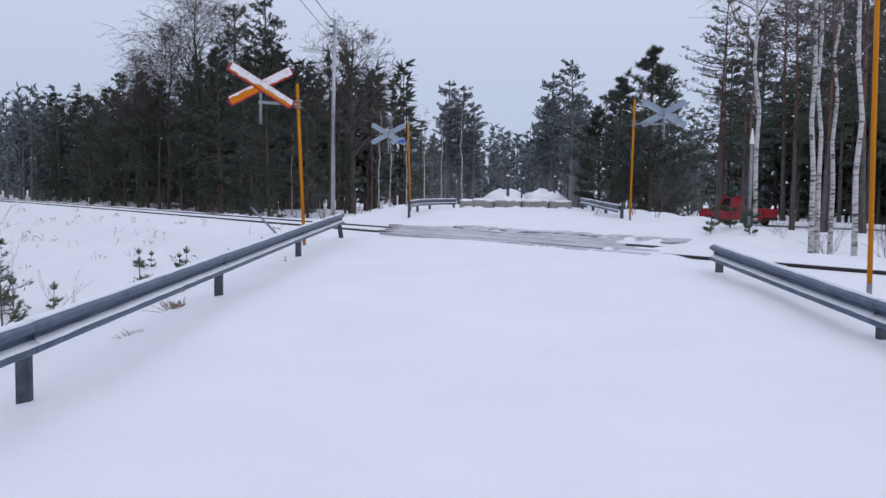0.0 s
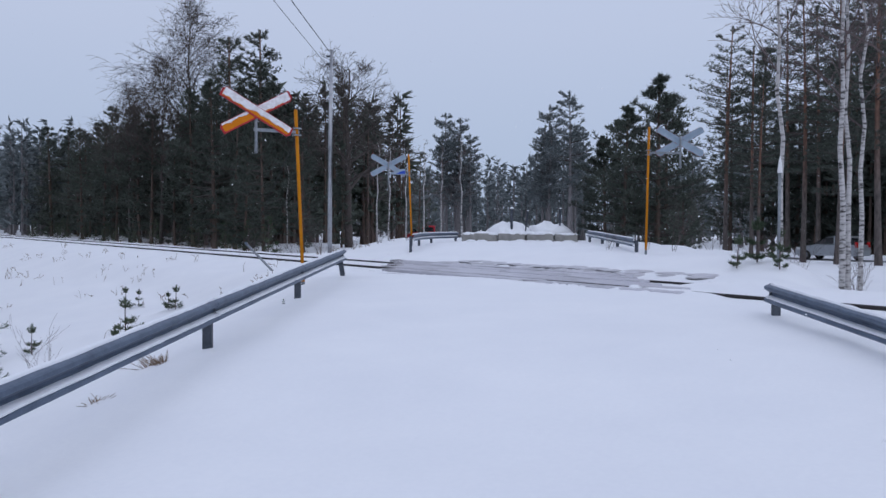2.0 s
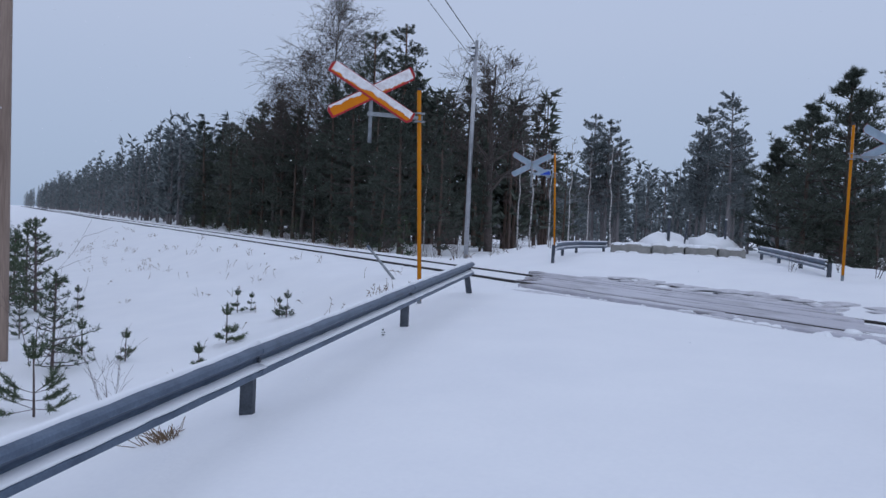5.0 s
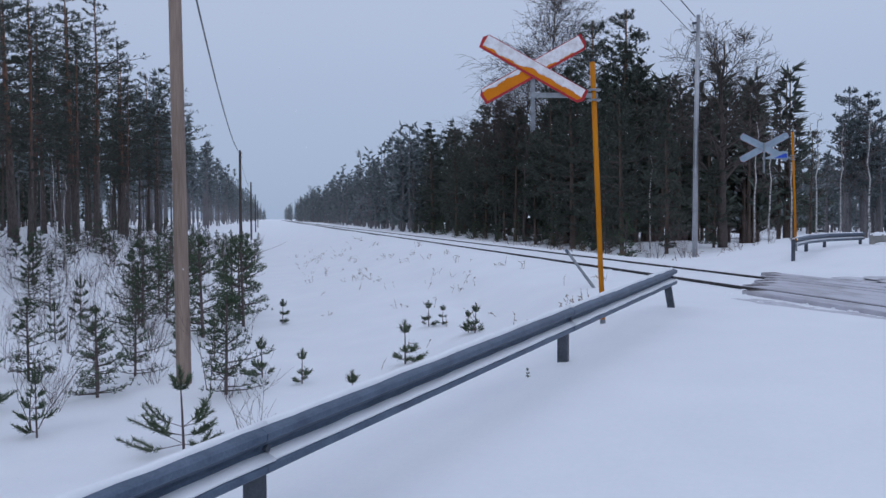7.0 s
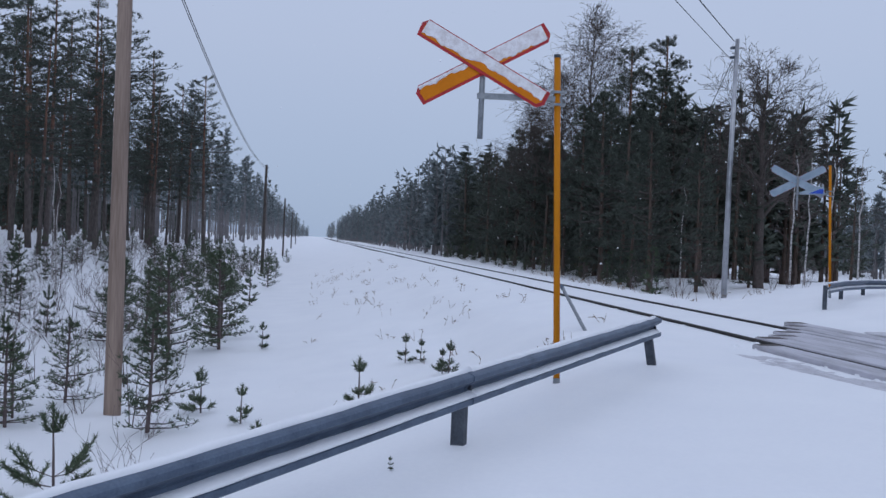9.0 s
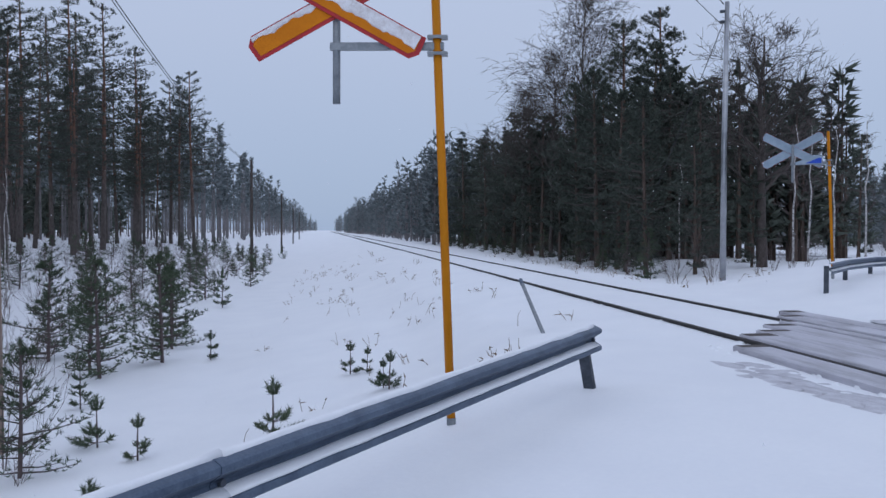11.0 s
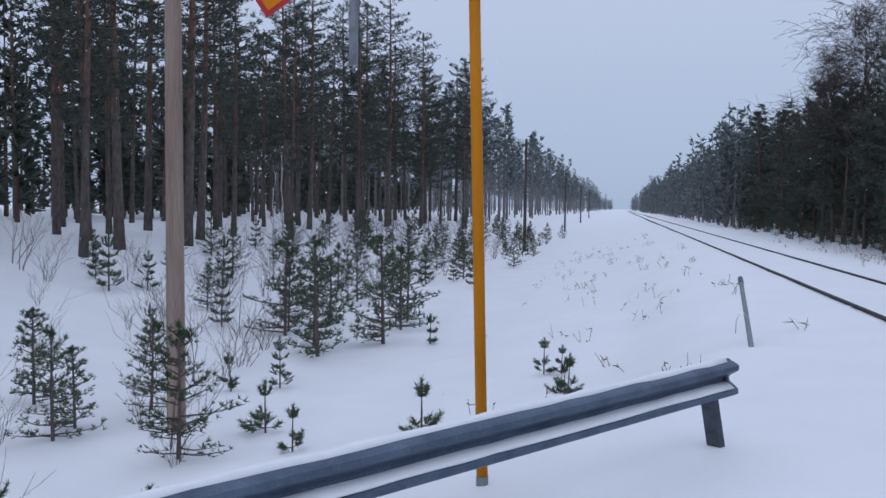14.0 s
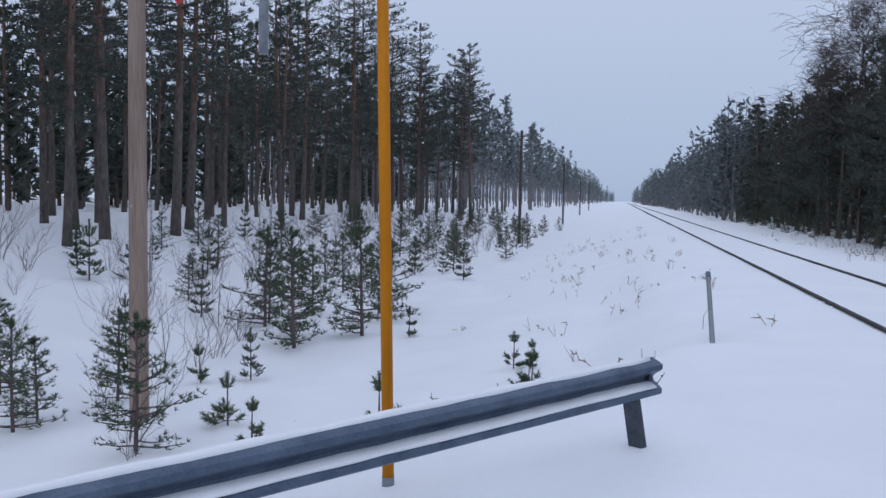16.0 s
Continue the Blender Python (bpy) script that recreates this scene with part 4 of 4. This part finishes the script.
BIG_YOUNG = [conifer("pine_tree", 80 + i, h, r, lo, sp, 0.36, 7, 26, 9, 0.24, 0.018, NEEDLES, PINE_BARK, "broad young pine with dense green branches to the snow", 0.03, 0.0, 0.4) for i, (h, r, lo, sp) in enumerate(((6.9, 0.12, 0.4, 2.5), (5.2, 0.09, 0.3, 1.9)))]
rnd_t = random.Random(71)


def strip(rnd, u0, u1, s0, s1, gap):
    """Places scattered over a strip beside the track, about gap metres apart."""
    out = []
    s = s0
    while s < s1:
        u = u0
        while u < u1:
            out.append(across(u + rnd.uniform(-0.42, 0.42) * gap, s + rnd.uniform(-0.42, 0.42) * gap))
            u += gap
        s += gap
    rnd.shuffle(out)
    return out


# forest west of the cleared strip
plant(TALL_PINES, strip(rnd_t, -13.5, -7.5, 17, 110, 3.8), rnd_t, 0.78, 1.05)
plant(SLIM_PINES, strip(rnd_t, -27, -16.5, 6, 100, 5.6), rnd_t, 0.85, 1.1)
plant(TALL_PINES, [(-64.2, 68.5, 1.1), (-76.0, 85.6, 1.22), (-60.0, 72.0, 0.95)], rnd_t)
# forest east of the track
plant(FULL_PINES, strip(rnd_t, 25.5, 32, 60, 122, 3.6), rnd_t, 0.9, 1.25)
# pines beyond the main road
# their haze is painted: pale needles and bark instead of the green ones
BACK = [conifer("pine_tree", 90 + i, h, r, lo, sp, 0.6, 5, 16, 5, 0.36, 0.05, NEEDLES_HAZE, HAZE_BARK, "distant Scots pine, paled by haze painted into its colours", 0.3, 0.05, 0.4) for i, (h, r, lo, sp) in enumerate(((17, 0.2, 6.5, 2.6), (14.5, 0.17, 5.0, 2.4)))]
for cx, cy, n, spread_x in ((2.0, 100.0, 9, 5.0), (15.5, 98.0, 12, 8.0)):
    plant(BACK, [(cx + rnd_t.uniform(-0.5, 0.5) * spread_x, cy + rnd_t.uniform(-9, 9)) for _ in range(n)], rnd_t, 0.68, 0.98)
plant(SLIM_PINES, strip(rnd_t, 60, 72, -22, 34, 5.8), rnd_t, 0.9, 1.25)

plant(TALL_PINES, [(22.9, 68.0, 0.85), (24.1, 64.0, 0.9), (25.5, 62.0, 0.95), (26.3, 59.0, 1.0), (27.8, 58.0, 1.0), (28.9, 56.0, 1.05), (31.0, 57.0, 1.1), (27.0, 63.0, 0.9)], rnd_t)
plant(TALL_PINES, [(17.1, 46.5, 0.68), (17.9, 38.4, 0.72), (19.6, 38.0, 0.8), (15.2, 40.5, 0.5), (21.5, 39.0, 0.8), (18.6, 43.5, 0.72), (20.5, 43.5, 0.85), (22.6, 41.5, 0.85), (16.2, 48.0, 0.7)], random.Random(9))
plant(SLIM_PINES, strip(rnd_t, 57, 66, -10, 22, 4.5), rnd_t, 0.9, 1.1)
plant(FULL_PINES, [(24.2, 70.5, 1.2), (26.0, 68.5, 1.3), (28.0, 66.5, 1.3), (29.6, 64.0, 1.3), (31.6, 62.5, 1.25), (33.2, 59.5, 1.3), (34.6, 56.5, 1.3), (36.0, 54.0, 1.25), (30.4, 68.0, 1.35), (34.0, 64.0, 1.35), (37.6, 57.0, 1.3)], random.Random(5))

# single trees
COPSE = conifer("pine_tree", 101, 13.5, 0.17, 3.5, 2.3, 0.5, 6, 24, 9, 0.22, 0.019, NEEDLES, PINE_TRUNK, "tall pine rising above the copse by the track", 0.3, 0.0, 0.35)
plant([COPSE], [(-14.9, 72.0, 1.3), (-16.8, 70.0, 1.25), (-17.0, 74.5, 1.0)], rnd_t)
plant(FULL_PINES, [(-8.0, 52.0, 0.62), (-10.6, 53.0, 0.72), (-12.4, 55.5, 0.82), (-13.6, 58.0, 0.9), (-15.6, 60.5, 0.95), (-16.6, 63.5, 1.0), (-0.9, 47.0, 0.42), (-18.6, 65.5, 0.95), (-20.6, 67.5, 0.9), (-14.0, 64.5, 1.0), (-9.0, 57.5, 0.75), (-6.4, 58.0, 0.55)], rnd_t)
plant(BIG_YOUNG, [(10.0, 38.7, 1.17), (8.2, 41.5, 0.95), (11.3, 42.0, 1.08), (10.4, 36.0, 0.55), (8.3, 38.0, 0.85)], rnd_t)
LINDEN = broadleaf("bare_tree", 111, 11.6, 0.25, 3.0, 3.5, DARK_BARK, "large leafless broadleaf tree with a wide rounded crown", 0.03, 20, 2, 0.5, "bare tree", 3, 0.011)
plant([LINDEN], [(-5.9, 58.0, 1.15)], rnd_t)
TALL_BIRCH = broadleaf("birch_tree", 112, 16, 0.17, 5.0, 4.3, DARK_BARK, "tall leafless birch with fine drooping twigs", 0.07, 23, 2, 1.1, "birch tree", 3, 0.011)
plant([TALL_BIRCH], [(-21.5, 75.0, 1.33), (-23.5, 73.0, 1.0), (-28.0, 78.0, 0.9)], rnd_t)
BIRCHES = [broadleaf("birch_tree", 113 + i, 12.5, 0.07, 4.5, 2.4, BIRCH, "slender white-barked birch with black marks, leafless", 0.05, 11, 2, 1.0) for i in range(2)]
plant(BIRCHES, [(9.2, 23.0, 0.95), (10.35, 22.0, 1.05), (10.65, 22.3, 1.0), (11.4, 23.2, 0.95), (10.4, 19.7, 1.0)], rnd_t)
THIN = [broadleaf("birch_tree", 120 + i, 5.5, 0.035, 1.6, 0.9, BIRCH, "thin young birch stem without leaves", 0.05, 9, 1, 0.9) for i in range(2)]
plant(THIN, [(-2.4, 44.5, 1.0), (-1.4, 42.0, 0.9), (-0.6, 45.5, 1.0), (-3.2, 47.0, 1.1), (0.3, 48.5, 1.0), (-9.8, 56.5, 1.1), (1.6, 52.0, 1.3), (-24.0, 24.8, 1.1), (-31.0, 33.0, 1.0), (-27.5, 30.5, 0.9)], rnd_t)

# young pines in the strip
SMALL = [sapling("pine_sapling", 200 + i, 0.7, sp, "small young pine poking through the snow", 0.075, i != 1) for i, sp in enumerate((0.28, 0.22, 0.33))]
MEDIUM = [sapling("pine_sapling", 210 + i, 1.4, sp, "young pine sapling with upturned shoots, snow at its foot", 0.07) for i, sp in enumerate((0.44, 0.5, 0.4))]
BELT = [conifer("young_pine", 230 + i, 2.4, 0.035, 0.15, sp, 0.2, 5, 10, 5, 0.14, 0.012, NEEDLES_YOUNG, TWIG, "young pine in the thicket beside the forest", 0.1, -0.05, 0.55, "young pine", 0.85) for i, sp in enumerate((0.85, 0.7))]
plant(SMALL, [(-9.09, 20.15, 0.96), (-5.87, 16.8, 0.85), (-7.24, 20.98, 1.17), (-8.73, 25.02, 0.9), (-8.4, 25.1, 0.7), (-6.8, 23.37, 0.9), (-7.05, 23.6, 0.7), (-15.15, 27.88, 1.07), (-10.18, 20.34, 1.12), (-13.35, 21.42, 1.02), (-2.11, 13.57, 0.12)], rnd_t)
plant(MEDIUM, [(-13.07, 22.3, 0.72), (-12.7, 15.9, 1.1), (-10.5, 15.3, 0.8)], rnd_t)
CANDLE = sapling("pine_sapling", 217, 1.1, 0.8, "young pine with a tall candle over a flat skirt of branches", 0.075, True)
plant([CANDLE], [(-8.0, 15.7, 1.12)], rnd_t)
YOUNG = [conifer("young_pine", 250 + i, 2.4, 0.035, 0.12, sp, 0.22, 5, 13, 7, 0.12, 0.0105, NEEDLES_YOUNG, TWIG, "bushy young pine standing in the cleared strip", 0.06, -0.02, 0.45, "young pine", 0.9) for i, sp in enumerate((0.95, 0.8, 0.88))]
plant(YOUNG, [(-9.84, 18.8, 0.78), (-15.96, 27.0, 1.18), (-15.6, 24.8, 1.16), (-18.9, 25.9, 1.12), (-16.7, 25.4, 0.95), (-12.0, 17.83, 0.7), (-13.0, 19.72, 0.66), (-12.5, 18.3, 0.55), (-17.6, 28.9, 1.0), (-19.2, 30.4, 0.95), (-14.3, 18.2, 0.7)], rnd_t)
belt = strip(rnd_t, -6.5, 2.4, 33, 112, 2.2)
plant(BELT, belt[:70], rnd_t, 0.45, 0.9)
plant(MEDIUM, belt[95:125] + strip(rnd_t, -6, 1.0, 24, 34, 3.8), rnd_t, 0.6, 1.3)
BUSHES = [bare_shrub("bare_bush", 240 + i, h, n, "leafless brown bush with thin upright stems") for i, (h, n) in enumerate(((1.1, 4), (1.8, 3), (0.9, 5)))]
plant(BUSHES, [(-6.75, 15.6, 0.8), (-10.3, 18.9, 1.0), (-9.6, 18.6, 0.6), (-14.7, 22.0, 0.9), (-14.5, 21.2, 0.95), (-11.9, 19.2, 0.8), (-12.4, 17.2, 0.7), (-11.0, 15.6, 0.9)] + strip(rnd_t, -8.0, 1.2, 21, 84, 1.7)[:150], rnd_t, 0.6, 1.2)
plant(BELT, strip(rnd_t, 23.2, 25.2, 46, 118, 2.7)[:38], rnd_t, 0.4, 0.95)
plant(BUSHES, strip(rnd_t, 21.8, 24.5, 40, 75, 2.6)[:24], rnd_t, 0.6, 1.1)
plant(BUSHES, strip(rnd_t, 21.5, 25.5, 7, 20, 1.9) + [(-2.0, 40.5), (-1.2, 39.5), (-2.8, 42.5), (-3.5, 44.0), (-6.8, 43.5), (-7.6, 45.5), (0.0, 43.0)], rnd_t, 0.5, 1.0)
plant(SMALL, [(7.3, 20.9, 1.1), (7.9, 21.2, 1.5), (8.5, 21.3, 1.1), (8.1, 20.3, 0.9), (-9.0, 46.5, 1.3), (-8.4, 45.6, 1.1)], rnd_t)


def make_weeds():
    b, rnd = Build(), random.Random(55)
    spots = [across(rnd.uniform(5.5, 12.0), rnd.uniform(18, 75)) for _ in range(95)] + [across(rnd.uniform(16.5, 21), rnd.uniform(22, 60)) for _ in range(60)]
    for x, y in spots:
        if x > -2.6 and y < 50:
            continue
        z = ground_at(x, y)
        for _ in range(rnd.randint(1, 5)):
            h = rnd.uniform(0.06, 0.34)
            o = Vector((x + rnd.gauss(0, 0.1), y + rnd.gauss(0, 0.1), z - 0.02))
            t = o + Vector((rnd.gauss(0, 0.1), rnd.gauss(0, 0.1), h))
            b.tube([o, o.lerp(t, 0.6) + Vector((rnd.gauss(0, 0.02), 0, 0.02)), t], [0.006, 0.005, 0.003], 3, cap=False)
            for _ in range(rnd.randint(0, 3)):
                w = o.lerp(t, rnd.uniform(0.5, 1))
                e = w + Vector((rnd.gauss(0, 0.05), rnd.gauss(0, 0.05), rnd.uniform(-0.02, 0.05)))
                b.tube([w, e], [0.012, 0.004], 3, cap=False)
    tagged(part("dry_weeds", b, DRY), "withered weed stalks sticking out of the snow", "weeds", kind="stuff")
    b = Build()
    for cx, cy, r, tall, n in ((-3.5, 11.7, 0.25, 0.26, 160), (-2.6, 9.3, 0.1, 0.12, 70), (-2.65, 7.9, 0.08, 0.08, 40)):
        lean_to = Vector((rnd.uniform(-0.12, 0.12), rnd.uniform(-0.12, 0.12), 0))
        for _ in range(n):
            o = Vector((cx + rnd.gauss(0, r * 0.5), cy + rnd.gauss(0, r * 0.5), 0))
            o.z = ground_at(o.x, o.y) - 0.03
            g = o + lean_to * rnd.random() + Vector((rnd.gauss(0, 0.08), rnd.gauss(0, 0.08), tall * rnd.uniform(0.3, 1.1)))
            b.tube([o, o.lerp(g, 0.6) + Vector((0, 0, 0.04 * tall)), g], [0.004, 0.003, 0.002], 3, cap=False)
    tagged(part("dry_grass", b, DRY), "tufts of brown dry grass on the bank below the guard rail", "grass", kind="stuff")


make_weeds()


def far_woods(name, seed, u0, u1, s0, s1, count, tall, mat, full, power=1.5):
    b, rnd = Build(), random.Random(seed)
    for _ in range(count):
        s = s0 + (s1 - s0) * rnd.random() ** power
        x, y = across(u0 + (u1 - u0) * rnd.random() ** 1.3, s)
        z = ground_at(x, y)
        h = tall * rnd.uniform(0.7, 1.15)
        b.tube([(x, y, z - 0.3), (x, y, z + h)], [0.17, 0.03], 4, 0, cap=False)
        lo = 0.12 if full else 0.42
        for k in range(27):
            t = lo + (1 - lo) * k / 26
            r = (1.15 - t) * tall * (0.19 if full else 0.2) * rnd.uniform(0.5, 1.2)
            a = rnd.uniform(0, 6.283)
            p = Vector((x + math.cos(a) * r * 0.55, y + math.sin(a) * r * 0.55, z + h * t))
            b.tuft(rnd, p, Vector((math.cos(a), math.sin(a), 0.3)), 5, 1.05, 0.19)
    # woods with the pale needles also get the bark that has haze painted in
    tagged(part(name, b, (HAZE_BARK if mat is NEEDLES_HAZE else PINE_BARK, mat)), "distant pine forest along the railway", "forest", kind="stuff")


far_woods("far_woods", 301, -8, -60, 106, 640, 460, 16, NEEDLES_HAZE, False)
far_woods("far_woods", 302, 22, 50, 120, 640, 680, 14, NEEDLES_HAZE, True)
far_woods("far_woods", 303, 72, 120, 40, 260, 300, 10, NEEDLES_HAZE, True)
far_woods("far_woods", 304, -30, -60, 12, 150, 130, 15, NEEDLES, False, 1.0)
far_woods("far_woods", 305, -40, -75, 20, 340, 200, 8, NEEDLES, True, 1.0)
far_woods("far_woods", 306, 31, 43, 62, 122, 190, 12, NEEDLES, True)
far_woods("far_woods", 307, 70, 90, -60, 34, 150, 15, NEEDLES, True)
far_woods("far_woods", 308, 84, 135, 20, 230, 300, 12, NEEDLES_HAZE, True, 1.0)
far_woods("far_woods", 312, -24, -40, 8, 150, 90, 6, NEEDLES, True, 1.0)
far_woods("far_woods", 309, 60, 72, -30, 40, 150, 8, NEEDLES, True, 1.0)
far_woods("far_woods", 310, -6, -30, 420, 1500, 130, 15, NEEDLES_HAZE, True, 1.0)
far_woods("far_woods", 311, 20.5, 45, 300, 1300, 150, 15, NEEDLES_HAZE, True, 1.0)


# ---- vehicles ----
def wheel(parent, x, y, r):
    w = part("wheel", wheel_build(r, 0.2), RUBBER, parent, m=pose(x, y, r))
    b = Build()
    b.tube([(0, -0.105, 0), (0, 0.105, 0)], [r * 0.6, r * 0.6], 16)
    part("rim", b, BRACKET, w)
    return w


def wheel_build(r, w):
    b = Build()
    b.tube([(0, -w / 2, 0), (0, -w / 2 + 0.03, 0), (0, w / 2 - 0.03, 0), (0, w / 2, 0)], [r * 0.9, r, r, r * 0.9], 24)
    return b


def shell(b, outline, half, tuck, slot=0):
    """A body with a side outline (x, z), rounded towards its roof and sides."""
    rows = [(-half + 0.05, 0.97), (-half, 1.0), (-half + tuck * 0.2, 1.0), (half - tuck * 0.2, 1.0), (half, 1.0), (half - 0.05, 0.97)]
    cx = sum(p[0] for p in outline) / len(outline)
    base, n = len(b.v), len(outline)
    for y, k in rows:
        b.v.extend(Vector((cx + (x - cx) * k, y, z * (1 if k == 1 else 0.985))) for x, z in outline)
    for j in range(len(rows) - 1):
        for i in range(n):
            p, q = base + j * n + i, base + j * n + (i + 1) % n
            b.face(p, q, q + n, p + n, slot=slot)
    b.face(*range(base + n - 1, base - 1, -1), slot=slot)
    b.face(*range(base + (len(rows) - 1) * n, base + len(rows) * n), slot=slot)


def make_pickup():
    truck = thing("pickup_truck", pose(0, 0, 0), "dark red pickup truck driving on the main road", "pickup truck")
    b = Build()
    shell(b, [(-2.5, 0.35), (-2.5, 1.12), (-0.95, 1.16), (-0.88, 1.98), (0.55, 1.98), (1.05, 1.16), (2.3, 1.06), (2.5, 0.75), (2.45, 0.32)], 0.9, 0.2)
    part("body", b, CAR_RED, truck)
    for y in (-0.9, 0.9):
        b = Build()
        b.prism(pose(0, y - 0.006, 0), [(-0.1, 1.3), (-0.1, 1.82), (0.45, 1.82), (0.78, 1.3)], 0.012)
        part("side_window", b, GLASS, truck, "dark cab glass")
    b = Build()
    b.box(pose(-0.93, 0, 1.58, 0, 5, 0), 0.03, 1.3, 0.44, 0.01)
    part("rear_window", b, GLASS, truck, "dark rear window")
    b = Build()
    b.box(pose(0.83, 0, 1.57, 0, -31.4, 0), 0.03, 1.45, 0.7, 0.01)
    part("windscreen", b, GLASS, truck, "dark windscreen")
    for y in (-0.8, 0.8):
        b = Build()
        b.box(pose(-2.49, y, 0.86), 0.06, 0.12, 0.34, 0.01)
        part("tail_light", b, TAIL, truck)
        b = Build()
        b.box(pose(2.42, y * 0.85, 0.84), 0.1, 0.28, 0.16, 0.01)
        part("headlight", b, WHITE, truck)
    b = Build()
    b.box(pose(-2.53, 0, 0.48), 0.1, 1.7, 0.16, 0.02)
    part("bumper", b, RUBBER, truck)
    for x in (-1.6, 1.6):
        for y in (-0.84, 0.84):
            wheel(truck, x, y, 0.33)
    return truck


def make_hatchback():
    car = thing("hatchback_car", pose(0, 0, 0), "silver-grey small hatchback car driving on the main road", "car")
    b = Build()
    shell(b, [(-1.95, 0.3), (-2.0, 0.6), (-1.92, 0.98), (-1.2, 1.0), (0.6, 0.98), (1.6, 0.82), (1.95, 0.62), (1.95, 0.28)], 0.86, 0.2)
    part("body", b, CAR_SILVER, car)
    b = Build()
    shell(b, [(-1.86, 0.97), (-1.6, 1.4), (-0.9, 1.47), (0.0, 1.42), (0.85, 0.98)], 0.74, 0.25)
    part("cabin_glass", b, GLASS, car, "dark side windows")
    b = Build()
    shell(b, [(-1.62, 1.39), (-1.2, 1.49), (-0.5, 1.51), (0.05, 1.44), (0.0, 1.40), (-0.9, 1.45)], 0.75, 0.2)
    part("roof", b, CAR_SILVER, car)
    for x, lean in ((-0.55, 0.05), (-1.35, 0.18)):
        for y in (-0.745, 0.745):
            b = Build()
            b.box(pose(x, y, 1.2, 0, -15 if lean > 0.1 else 0, 0), 0.1, 0.02, 0.46)
            part("window_pillar", b, CAR_SILVER, car)
    for y in (-0.72, 0.72):
        b = Build()
        b.box(pose(-1.9, y, 0.98), 0.12, 0.22, 0.34, 0.02)
        part("tail_light", b, TAIL, car)
        b = Build()
        b.box(pose(1.78, y, 0.7), 0.24, 0.26, 0.14, 0.02)
        part("headlight", b, WHITE, car)
    for x in (-1.25, 1.25):
        for y in (-0.8, 0.8):
            wheel(car, x, y, 0.3)
    return car


PICKUP, CAR = make_pickup(), make_hatchback()


# ---- falling snow ----
def make_snowfall():
    b, rnd = Build(), random.Random(33)
    eyes = [(t, Vector(e)) for t, e in ((0, (0.7, 0, 1.3)), (2, (0.4, 0.9, 1.3)), (3.2, (0.3, 2.1, 1.3)), (5.3, (0.2, 5.1, 1.3)), (7.5, (0.3, 7.8, 1.3)), (9.2, (0.5, 9.8, 1.4)), (11.3, (0.7, 12, 1.5)), (13.5, (1, 13.7, 1.6)), (16, (1.3, 14.5, 1.6)))]
    for _ in range(12000):
        x, y, z = rnd.uniform(-34, 26), rnd.uniform(2, 62), rnd.uniform(-2, 34)
        s = rnd.uniform(0.006, 0.014)
        # no flake drifts right past the eye
        if any((Vector((x + 0.5 * t, y - 0.15 * t, z - 1.05 * t)) - e).length < 3.4 for t, e in eyes):
            continue
        i = len(b.v)
        o = Vector((x, y, z))
        b.v.extend((o + Vector((s, 0, -s * 0.6)), o + Vector((-s * 0.6, s * 0.9, -s * 0.5)), o + Vector((-s * 0.6, -s * 0.9, -s * 0.5)), o + Vector((0, 0, s))))
        b.face(i, i + 2, i + 1)
        b.face(i, i + 1, i + 3)
        b.face(i + 1, i + 2, i + 3)
        b.face(i + 2, i, i + 3)
    return tagged(part("falling_snow", b, SNOW_SOFT), "sparse snowflakes falling through the air", "snowfall", kind="stuff")


SNOWFALL = make_snowfall()


# ---- movement ----
def on_highway(s, u=51.6):
    x, y = across(u, s)
    return pose(x, y, -0.77, 0, 0, 90 + TRACK_TURN)


def motions():
    walk(PICKUP, [(t, on_highway(34.3 + 18.7 * t)) for t in (0, 4, 8, 12, 16)])
    walk(CAR, [(t, on_highway(28.0 + 20.5 * (t - 2))) for t in (0, 4, 8, 12, 16)])
    walk(SNOWFALL, [(t, pose(0.5 * t, -0.15 * t, -1.05 * t)) for t in (0, 4, 8, 12, 16)])


motions()
